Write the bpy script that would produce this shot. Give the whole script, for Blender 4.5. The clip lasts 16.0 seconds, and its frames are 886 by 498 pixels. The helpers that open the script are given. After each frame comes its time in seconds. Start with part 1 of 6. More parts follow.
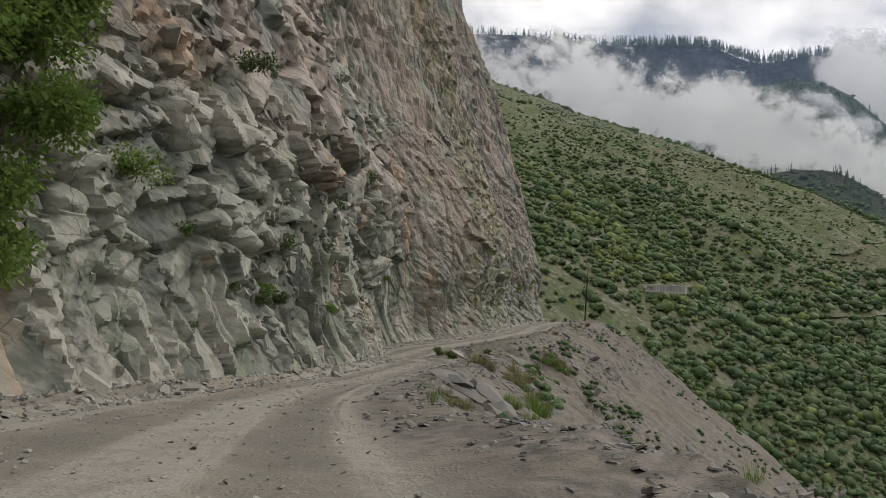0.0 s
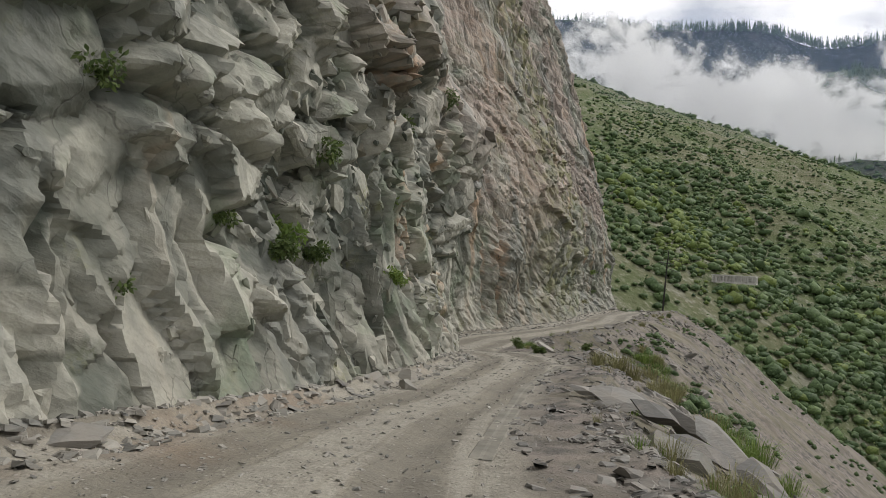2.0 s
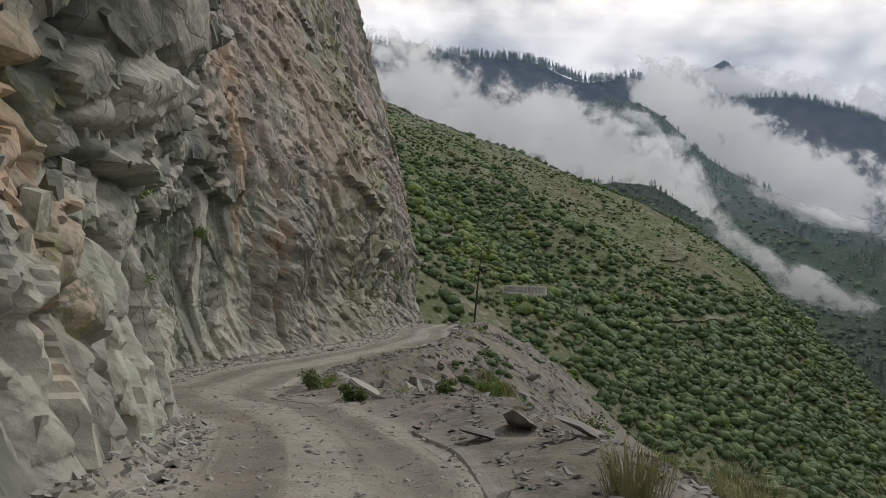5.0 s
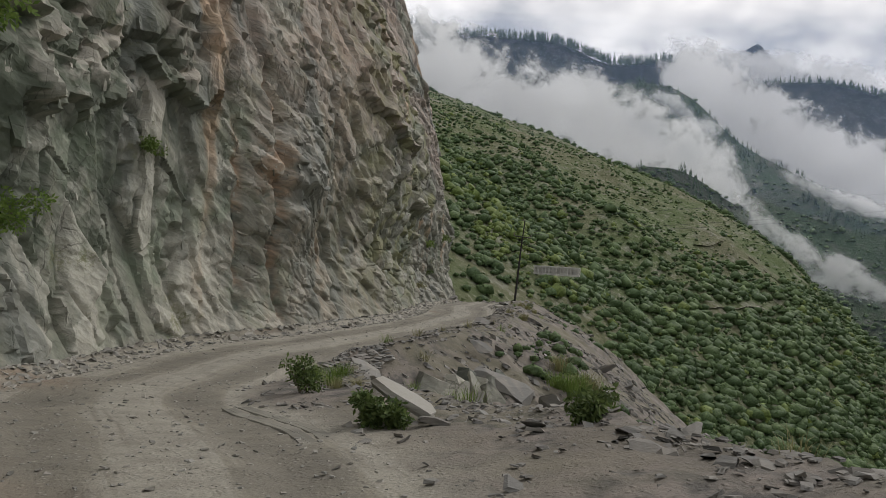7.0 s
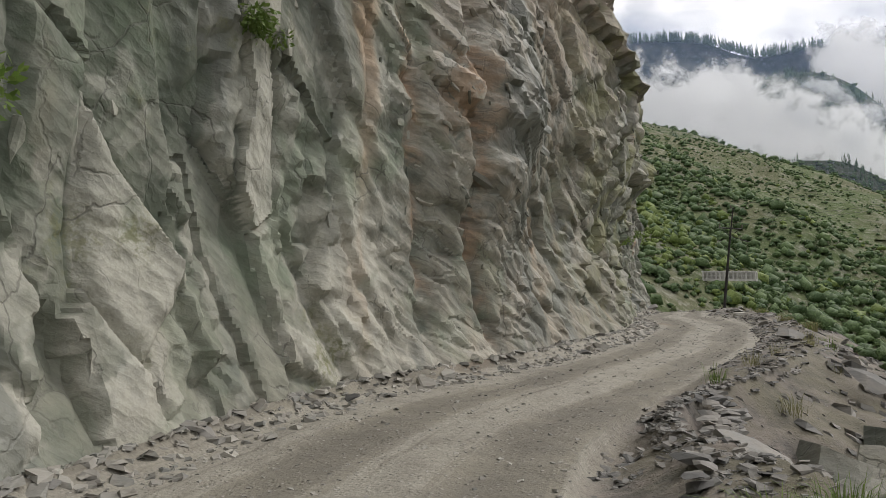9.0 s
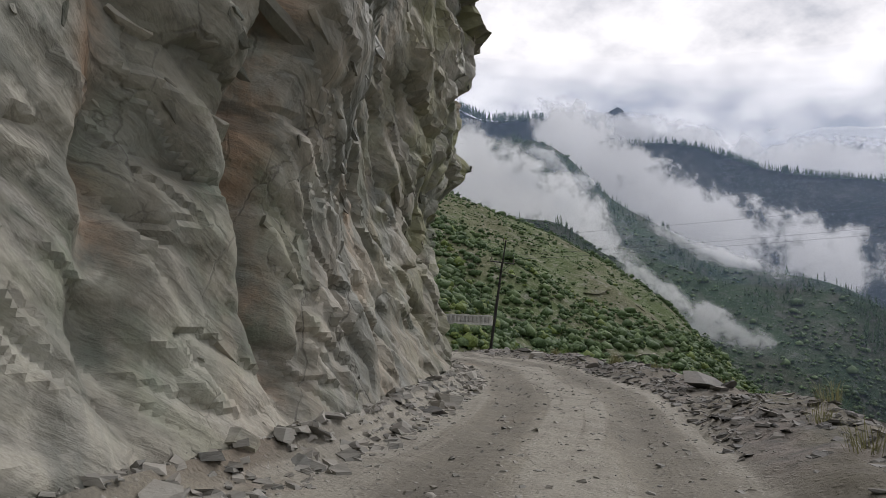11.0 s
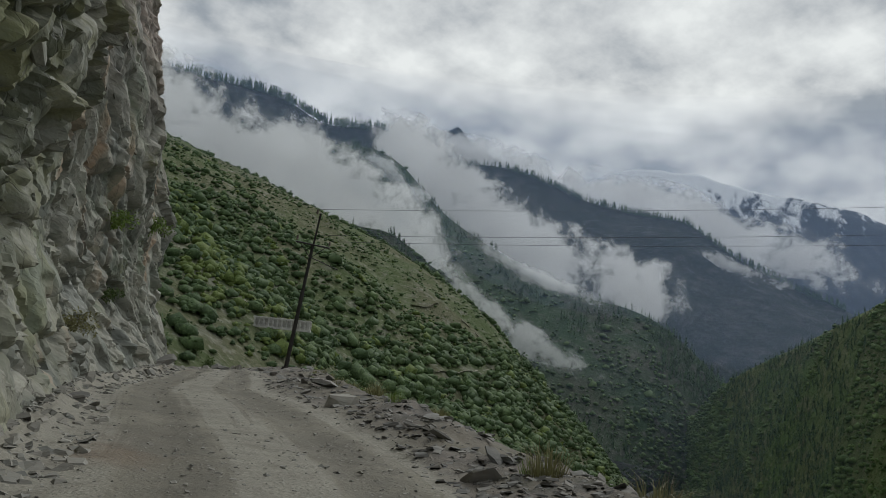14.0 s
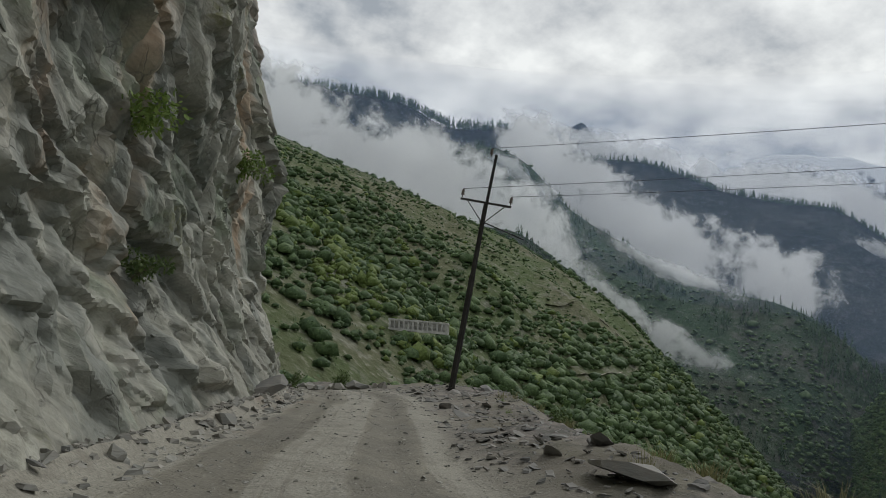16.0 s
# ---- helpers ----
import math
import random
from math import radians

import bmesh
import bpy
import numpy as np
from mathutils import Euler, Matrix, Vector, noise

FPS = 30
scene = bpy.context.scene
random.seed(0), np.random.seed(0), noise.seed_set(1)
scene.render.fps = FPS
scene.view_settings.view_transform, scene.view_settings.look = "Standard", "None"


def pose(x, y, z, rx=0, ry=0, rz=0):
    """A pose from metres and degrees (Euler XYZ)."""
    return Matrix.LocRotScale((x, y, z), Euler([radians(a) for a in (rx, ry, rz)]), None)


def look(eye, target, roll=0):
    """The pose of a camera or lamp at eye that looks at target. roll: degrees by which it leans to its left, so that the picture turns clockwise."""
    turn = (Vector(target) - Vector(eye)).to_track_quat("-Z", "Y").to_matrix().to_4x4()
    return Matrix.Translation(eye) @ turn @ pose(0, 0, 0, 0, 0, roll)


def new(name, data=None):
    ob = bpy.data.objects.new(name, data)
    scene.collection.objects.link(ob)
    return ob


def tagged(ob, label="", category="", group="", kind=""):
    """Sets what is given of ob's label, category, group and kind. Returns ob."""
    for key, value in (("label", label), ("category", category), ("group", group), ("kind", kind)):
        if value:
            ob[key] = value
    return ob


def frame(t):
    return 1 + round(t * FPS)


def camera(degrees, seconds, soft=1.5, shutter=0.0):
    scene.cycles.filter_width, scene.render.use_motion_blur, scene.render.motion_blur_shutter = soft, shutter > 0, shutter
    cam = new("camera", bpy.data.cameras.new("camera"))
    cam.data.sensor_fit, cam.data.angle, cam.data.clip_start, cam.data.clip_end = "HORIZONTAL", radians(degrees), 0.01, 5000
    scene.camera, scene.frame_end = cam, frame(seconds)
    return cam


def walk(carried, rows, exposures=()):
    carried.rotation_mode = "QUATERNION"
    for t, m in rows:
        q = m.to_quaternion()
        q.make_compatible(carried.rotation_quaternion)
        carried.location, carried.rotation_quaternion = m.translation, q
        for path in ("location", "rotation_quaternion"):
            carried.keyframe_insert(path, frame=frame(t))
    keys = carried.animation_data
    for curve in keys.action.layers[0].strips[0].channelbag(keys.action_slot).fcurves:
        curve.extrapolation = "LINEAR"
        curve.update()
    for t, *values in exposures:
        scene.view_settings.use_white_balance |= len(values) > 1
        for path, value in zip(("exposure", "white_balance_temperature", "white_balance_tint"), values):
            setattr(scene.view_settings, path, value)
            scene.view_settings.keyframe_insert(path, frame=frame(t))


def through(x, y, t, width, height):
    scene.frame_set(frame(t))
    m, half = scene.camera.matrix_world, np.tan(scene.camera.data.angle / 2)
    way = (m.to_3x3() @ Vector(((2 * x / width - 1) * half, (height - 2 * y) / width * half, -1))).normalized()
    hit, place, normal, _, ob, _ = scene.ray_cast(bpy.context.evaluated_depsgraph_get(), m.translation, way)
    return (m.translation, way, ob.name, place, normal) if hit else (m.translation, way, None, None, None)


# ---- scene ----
cam = camera(61.5, 16.0, 0.8)
PATH = [
    (0, look((1.290, 0.622, -0.208), (0.660, 20.572, 1.042), 1.2)),
    (0.5, look((0.753, 3.123, -0.321), (-0.497, 23.043, 1.019), 1.3)),
    (1, look((0.138, 5.561, -0.432), (-1.572, 25.441, 0.858), 2.3)),
    (1.5, look((-0.483, 8.220, -0.621), (-2.393, 28.100, 0.459), 3.0)),
    (2, look((-1.068, 10.963, -0.844), (-2.898, 30.863, 0.026), 2.5)),
    (2.5, look((-1.644, 13.943, -1.027), (-3.005, 33.873, -0.207), 1.7)),
    (3, look((-2.002, 16.925, -1.184), (-2.402, 36.895, -0.255), 1.2)),
    (3.5, look((-1.960, 19.781, -1.431), (-1.020, 39.721, -0.151), 0.3)),
    (4, look((-1.736, 22.900, -1.466), (0.563, 42.720, -0.116), -0.0)),
    (4.5, look((-1.418, 25.820, -1.615), (1.982, 45.480, -0.175), 0.6)),
    (4.7, look((-1.308, 26.889, -1.620), (2.472, 46.469, -0.100), 1.0)),
    (6.8, look((-0.476, 38.351, -2.409), (3.344, 57.951, -1.249), 2.9)),
    (7, look((-0.392, 39.215, -2.462), (2.928, 58.915, -1.412), 2.5)),
    (7.5, look((-0.666, 42.227, -2.638), (1.164, 62.107, -1.458), 1.7)),
    (8, look((-1.138, 45.011, -2.746), (-1.058, 64.961, -1.356), 0.4)),
    (8.2, look((-1.319, 46.121, -2.777), (-1.839, 66.061, -1.287), -0.3)),
    (10.3, look((-3.269, 55.638, -3.352), (-1.289, 75.488, -1.912), -0.4)),
    (10.5, look((-3.087, 56.471, -3.402), (0.133, 76.141, -1.672), 0.0)),
    (11, look((-2.354, 58.919, -3.280), (4.086, 77.669, -0.680), 1.2)),
    (11.5, look((-1.187, 61.172, -3.129), (7.813, 78.722, 0.181), 1.3)),
    (12, look((0.056, 63.398, -2.927), (10.506, 80.078, 0.593), 2.4)),
    (12.3, look((0.728, 64.690, -2.830), (11.768, 81.030, 0.530), 2.4)),
    (12.4, look((1.101, 65.122, -2.720), (12.181, 81.412, 0.730), 2.7)),
    (12.5, look((1.375, 65.630, -2.760), (12.615, 81.820, 0.630), 2.9)),
    (13, look((2.645, 67.709, -2.728), (14.055, 83.779, 0.642), 3.2)),
    (13.5, look((3.727, 70.067, -2.678), (14.827, 86.387, 0.502), 3.9)),
    (14, look((4.771, 72.679, -2.635), (15.231, 89.449, 0.415), 4.3)),
    (14.5, look((5.811, 75.617, -2.587), (15.451, 92.877, 0.462), 4.4)),
    (15, look((6.726, 78.864, -2.452), (15.446, 96.604, 0.598), 4.9)),
    (15.5, look((7.567, 82.120, -2.399), (15.517, 100.240, 0.481), 4.6)),
    (16, look((8.300, 85.210, -2.354), (15.780, 103.540, 0.496), 3.6)),
]
EXPOSURES = [(0, 0.34, 6750, 10), (2.5, 0.66, 6750, 10), (4.5, 0.25, 6700, 10), (7, 0.25, 6700, 10), (8, 0.48, 6750, 10), (10.3, 0.68, 6600, 12), (11, 0.27, 6500, 13),
             (11.5, -0.3, 6400, 14), (12.5, -0.25, 6350, 9), (13.5, -0.2, 6400, 4), (14.5, -0.25, 6400, 4), (16, -0.1, 6450, 5)]
walk(cam, PATH, EXPOSURES)

# ---------------------------------------------------------------- sky and light
SUN_AZ, SUN_EL = radians(62), radians(42)
world = bpy.data.worlds.new("overcast_sky")
scene.world = world
world.use_nodes = True


def build_sky():
    nt = world.node_tree
    nt.nodes.clear()
    N, L = nt.nodes.new, nt.links.new
    out, bg = N("ShaderNodeOutputWorld"), N("ShaderNodeBackground")
    sky = N("ShaderNodeTexSky")
    sky.sky_type, sky.sun_disc = "NISHITA", False
    sky.sun_elevation, sky.sun_rotation, sky.altitude = SUN_EL, SUN_AZ, 2200
    tex, sep = N("ShaderNodeTexCoord"), N("ShaderNodeSeparateXYZ")
    L(tex.outputs["Generated"], sep.inputs[0])

    def calc(op, a, b=None, c=None):
        n = N("ShaderNodeMath")
        n.operation = op
        for i, v in enumerate((a, b, c)):
            if v is None:
                continue
            if isinstance(v, (int, float)):
                n.inputs[i].default_value = v
            else:
                L(v, n.inputs[i])
        return n.outputs[0]

    up = calc("ADD", calc("MAXIMUM", sep.outputs[2], 0.0), 0.42)
    flat = N("ShaderNodeCombineXYZ")
    L(calc("DIVIDE", sep.outputs[0], up), flat.inputs[0])
    L(calc("DIVIDE", sep.outputs[1], up), flat.inputs[1])
    big, fine, gap = N("ShaderNodeTexNoise"), N("ShaderNodeTexNoise"), N("ShaderNodeTexNoise")
    for n, s, d, r in ((big, 2.4, 6, 0.55), (fine, 6.0, 9, 0.58), (gap, 1.5, 5, 0.55)):
        L(flat.outputs[0], n.inputs["Vector"])
        n.inputs["Scale"].default_value, n.inputs["Detail"].default_value, n.inputs["Roughness"].default_value = s, d, r
    mixed = calc("ADD", calc("MULTIPLY", big.outputs[0], 0.52), calc("MULTIPLY", fine.outputs[0], 0.48))
    ramp = N("ShaderNodeValToRGB")
    L(mixed, ramp.inputs[0])
    e = ramp.color_ramp.elements
    e[0].position, e[0].color = 0.40, (0.41, 0.44, 0.50, 1)
    e[1].position, e[1].color = 0.60, (1.06, 1.055, 1.07, 1)
    mid = ramp.color_ramp.elements.new(0.49)
    mid.color = (0.74, 0.745, 0.78, 1)
    blue = N("ShaderNodeMix")
    blue.data_type = "RGBA"
    hole = N("ShaderNodeMapRange")
    hole.inputs[1].default_value, hole.inputs[2].default_value = 0.60, 0.70
    L(gap.outputs[0], hole.inputs[0])
    scaled = N("ShaderNodeVectorMath")
    scaled.operation = "SCALE"
    L(sky.outputs[0], scaled.inputs[0])
    scaled.inputs[3].default_value = 0.10
    L(hole.outputs[0], blue.inputs[0])
    L(ramp.outputs[0], blue.inputs[6])
    L(scaled.outputs[0], blue.inputs[7])
    L(blue.outputs[2], bg.inputs[0])
    bg.inputs[1].default_value = 0.92
    L(bg.outputs[0], out.inputs[0])


build_sky()
sun = new("sun", bpy.data.lights.new("sun", "SUN"))
sun.data.energy, sun.data.angle, sun.data.color = 1.1, radians(14), (1.0, 0.965, 0.92)
sun.matrix_world = look((0, 0, 0), (-math.sin(SUN_AZ) * math.cos(SUN_EL), -math.cos(SUN_AZ) * math.cos(SUN_EL), -math.sin(SUN_EL)))


# ---------------------------------------------------------------- numeric helpers
def hashed(i, j, seed):
    """Even random numbers from 0 to 1 for whole-number cells."""
    h = (i.astype(np.int64) * 374761393 + j.astype(np.int64) * 668265263 + seed * 1442695041) & 0xFFFFFFFF
    h = ((h ^ (h >> 13)) * 1274126177) & 0xFFFFFFFF
    h = ((h ^ (h >> 16)) * 2246822519) & 0xFFFFFFFF
    return ((h ^ (h >> 15)) & 0xFFFFFF) / float(0x1000000)


def vnoise(x, y, seed=0):
    """Smooth value noise, -1 to 1."""
    i, j = np.floor(x), np.floor(y)
    u, v = x - i, y - j
    u, v = u * u * (3 - 2 * u), v * v * (3 - 2 * v)
    a, b = hashed(i, j, seed), hashed(i + 1, j, seed)
    c, d = hashed(i, j + 1, seed), hashed(i + 1, j + 1, seed)
    return 2 * ((a * (1 - u) + b * u) * (1 - v) + (c * (1 - u) + d * u) * v) - 1


def fbm(x, y, seed=0, octaves=4):
    total, amp = 0 * x, 0.5
    for k in range(octaves):
        total = total + amp * vnoise(x * 2 ** k, y * 2 ** k, seed + 17 * k)
        amp *= 0.5
    return total


def slabs(x, y, degrees, wide, tall, seed, bias=0.0, tilt=1.0, ramp=0.15):
    """Broken rock: every cell, about wide by tall and turned, is a tilted plane, and neighbours meet in a ramp of that width.
    Gives the height (about -1 to 1), the cell's own random number, and how many metres it is to the cell's border."""
    x, y = turned(x, y, degrees, wide, tall)
    ci, cj = np.floor(x), np.floor(y)
    near = [np.full(x.shape, 9.0) if k == 0 else 0 * x for k in range(5)]
    next_ = [np.full(x.shape, 9.0) if k == 0 else 0 * x for k in range(5)]
    for di in (-1, 0, 1):
        for dj in (-1, 0, 1):
            i, j = ci + di, cj + dj
            px, py = x - i - hashed(i, j, seed), y - j - hashed(i, j, seed + 1)
            gx, gy = hashed(i, j, seed + 2) * 2 - 1, hashed(i, j, seed + 3) * 2 - 1 + bias
            r = hashed(i, j, seed + 4)
            cell = [px * px + py * py, (r - 0.5) * 1.1 + tilt * (gx * px + gy * py), r, px, py]
            first, between = cell[0] < near[0], cell[0] < next_[0]
            next_ = [np.where(first, a, np.where(between, c, b)) for a, b, c in zip(near, next_, cell)]
            near = [np.where(first, c, a) for a, c in zip(near, cell)]
    away = np.hypot((near[3] - next_[3]) / wide, (near[4] - next_[4]) / tall)
    border = (next_[0] - near[0]) / 2 / np.maximum(away, 1e-6)
    mine = np.clip(0.5 + border / ramp, 0.5, 1)
    return near[1] * mine + next_[1] * (1 - mine), near[2], border


def crystal(x, y, seed):
    """Flat facets that meet in sharp creases: heights at the corners of a grid of triangles, in few levels, so that plates form."""
    i, j = np.floor(x), np.floor(y)
    u, v = x - i, y - j

    def corner(p, q):
        r = hashed(p, q, seed)
        return np.round(r * 3.4) / 1.7 - 1 + 0.35 * (hashed(p, q, seed + 9) - 0.5)

    a, b, c, d = corner(i, j), corner(i + 1, j), corner(i, j + 1), corner(i + 1, j + 1)
    one = np.where(u > v, a + (b - a) * u + (d - b) * v, a + (d - c) * u + (c - a) * v)
    two = np.where(u + v < 1, a + (b - a) * u + (c - a) * v, d + (c - d) * (1 - u) + (b - d) * (1 - v))
    return np.where(hashed(i, j, seed + 5) < 0.5, one, two)


def plates(a, b, seed):
    """Beds that overlap like rough shingles: each bed leans out towards its lower lip, is cut by cross joints, and every plate juts by its own amount."""
    k = np.floor(a)
    fa = a - k
    bb = b + 3 * hashed(k, k * 0, seed)
    m = np.floor(bb)
    fb = bb - m
    r, lean, twist = hashed(k, m, seed + 1), hashed(k, m, seed + 2), hashed(k, m, seed + 3) - 0.5
    return (1 - fa) * (0.15 + 0.75 * lean) + (r - 0.5) * 0.9 + twist * (fb - 0.5) * 0.9


def turned(x, y, degrees, wide, tall):
    c, s = math.cos(radians(degrees)), math.sin(radians(degrees))
    return (x * c + y * s) / wide, (-x * s + y * c) / tall


def smooth_line(points, step):
    """A smooth polyline through points (Catmull-Rom), cut at about even steps."""
    p = np.array(points, float)
    p = np.vstack([2 * p[0] - p[1], p, 2 * p[-1] - p[-2]])
    rows = []
    for k in range(1, len(p) - 2):
        a, b, c, d = p[k - 1:k + 3]
        t = np.linspace(0, 1, 24, endpoint=False)[:, None]
        rows.append(0.5 * (2 * b + (c - a) * t + (2 * a - 5 * b + 4 * c - d) * t ** 2 + (3 * b - a - 3 * c + d) * t ** 3))
    rows = np.vstack(rows + [p[-2:-1]])
    at = np.r_[0, np.cumsum(np.linalg.norm(np.diff(rows[:, :2], axis=0), axis=1))]
    want = np.linspace(0, at[-1], max(2, int(at[-1] / step)))
    return np.stack([np.interp(want, at, rows[:, k]) for k in range(rows.shape[1])], 1)


def grid_mesh(name, co, material, smooth=False, attributes=()):
    """A sheet from a grid of places (rows, columns, 3)."""
    n, m = co.shape[:2]
    me = bpy.data.meshes.new(name)
    idx = np.arange(n * m).reshape(n, m)
    quads = np.stack([idx[:-1, :-1], idx[:-1, 1:], idx[1:, 1:], idx[1:, :-1]], -1).reshape(-1, 4)
    return raw_mesh(me, co.reshape(-1, 3), quads, material, smooth, attributes)


def raw_mesh(me, verts, faces, material, smooth=False, attributes=()):
    k = faces.shape[1]
    me.vertices.add(len(verts))
    me.vertices.foreach_set("co", verts.astype(np.float32).ravel())
    me.loops.add(faces.size)
    me.loops.foreach_set("vertex_index", faces.astype(np.int32).ravel())
    me.polygons.add(len(faces))
    me.polygons.foreach_set("loop_start", np.arange(0, faces.size, k, dtype=np.int32))
    me.polygons.foreach_set("use_smooth", np.full(len(faces), smooth, dtype=bool))
    for key, values in attributes:
        me.attributes.new(key, "FLOAT", "POINT").data.foreach_set("value", np.asarray(values, np.float32).ravel())
    me.materials.append(material)
    me.update(calc_edges=True)
    me.validate()
    return me


def part(name, bm, material, parent=None, label=""):
    """Links a bmesh as one mesh object under a thing or a part."""
    me = bpy.data.meshes.new(name)
    bm.to_mesh(me)
    bm.free()
    me.materials.append(material)
    ob = new(name, me)
    if parent is not None:
        ob.parent = parent
    return tagged(ob, label)


# ---------------------------------------------------------------- materials
def material(name, build):
    mat = bpy.data.materials.new(name)
    mat.use_nodes = True
    nt = mat.node_tree
    build(nt, nt.nodes["Principled BSDF"])
    return mat


class Nodes:
    """Short ways to add nodes to one tree."""

    def __init__(self, nt):
        self.nt = nt
        self.place = None

    def link(self, a, b):
        self.nt.links.new(a, b)

    def put(self, socket, v):
        if isinstance(v, (int, float)):
            socket.default_value = v
        elif isinstance(v, tuple):
            socket.default_value = (*v, 1.0) if len(v) == 3 and len(socket.default_value) == 4 else v
        else:
            self.link(v, socket)

    def position(self):
        if self.place is None:
            self.place = self.nt.nodes.new("ShaderNodeNewGeometry").outputs["Position"]
        return self.place

    def attr(self, name):
        n = self.nt.nodes.new("ShaderNodeAttribute")
        n.attribute_name = name
        return n.outputs["Fac"]

    def island(self):
        return self.nt.nodes.new("ShaderNodeNewGeometry").outputs["Random Per Island"]

    def own_random(self):
        return self.nt.nodes.new("ShaderNodeObjectInfo").outputs["Random"]

    def stretched(self, scale, vector=None, turn=(0, 0, 0)):
        n = self.nt.nodes.new("ShaderNodeMapping")
        self.link(vector or self.position(), n.inputs["Vector"])
        n.inputs["Scale"].default_value = scale
        n.inputs["Rotation"].default_value = turn
        return n.outputs[0]

    def turned(self, size, turn):
        """The place in beds: turned first, then divided by the size of a bed along each axis."""
        n = self.nt.nodes.new("ShaderNodeMapping")
        n.vector_type = "TEXTURE"
        self.link(self.position(), n.inputs["Vector"])
        n.inputs["Scale"].default_value, n.inputs["Rotation"].default_value = size, turn
        return n.outputs[0]

    def noise(self, scale, detail=4, rough=0.55, vector=None, warp=0.0):
        n = self.nt.nodes.new("ShaderNodeTexNoise")
        self.link(vector or self.position(), n.inputs["Vector"])
        n.inputs["Scale"].default_value, n.inputs["Detail"].default_value = scale, detail
        n.inputs["Roughness"].default_value, n.inputs["Distortion"].default_value = rough, warp
        return n.outputs[0]

    def cells(self, scale, vector=None, feature="F1"):
        n = self.nt.nodes.new("ShaderNodeTexVoronoi")
        self.link(vector or self.position(), n.inputs["Vector"])
        n.inputs["Scale"].default_value, n.feature = scale, feature
        return n

    def math(self, op, a, b=0.0, c=None):
        n = self.nt.nodes.new("ShaderNodeMath")
        n.operation = op
        self.put(n.inputs[0], a)
        self.put(n.inputs[1], b)
        if c is not None:
            self.put(n.inputs[2], c)
        return n.outputs[0]

    def span(self, v, a, b, lo=0.0, hi=1.0):
        n = self.nt.nodes.new("ShaderNodeMapRange")
        n.interpolation_type = "SMOOTHSTEP"
        self.put(n.inputs[0], v)
        for i, x in zip((1, 2, 3, 4), (a, b, lo, hi)):
            n.inputs[i].default_value = x
        return n.outputs[0]

    def mix(self, f, a, b, blend="MIX"):
        n = self.nt.nodes.new("ShaderNodeMix")
        n.data_type, n.blend_type = "RGBA", blend
        self.put(n.inputs[0], f)
        self.put(n.inputs[6], a)
        self.put(n.inputs[7], b)
        return n.outputs[2]

    def bump(self, height, strength, distance, after=None):
        n = self.nt.nodes.new("ShaderNodeBump")
        n.inputs["Strength"].default_value, n.inputs["Distance"].default_value = strength, distance
        self.link(height, n.inputs["Height"])
        if after is not None:
            self.link(after, n.inputs["Normal"])
        return n.outputs[0]


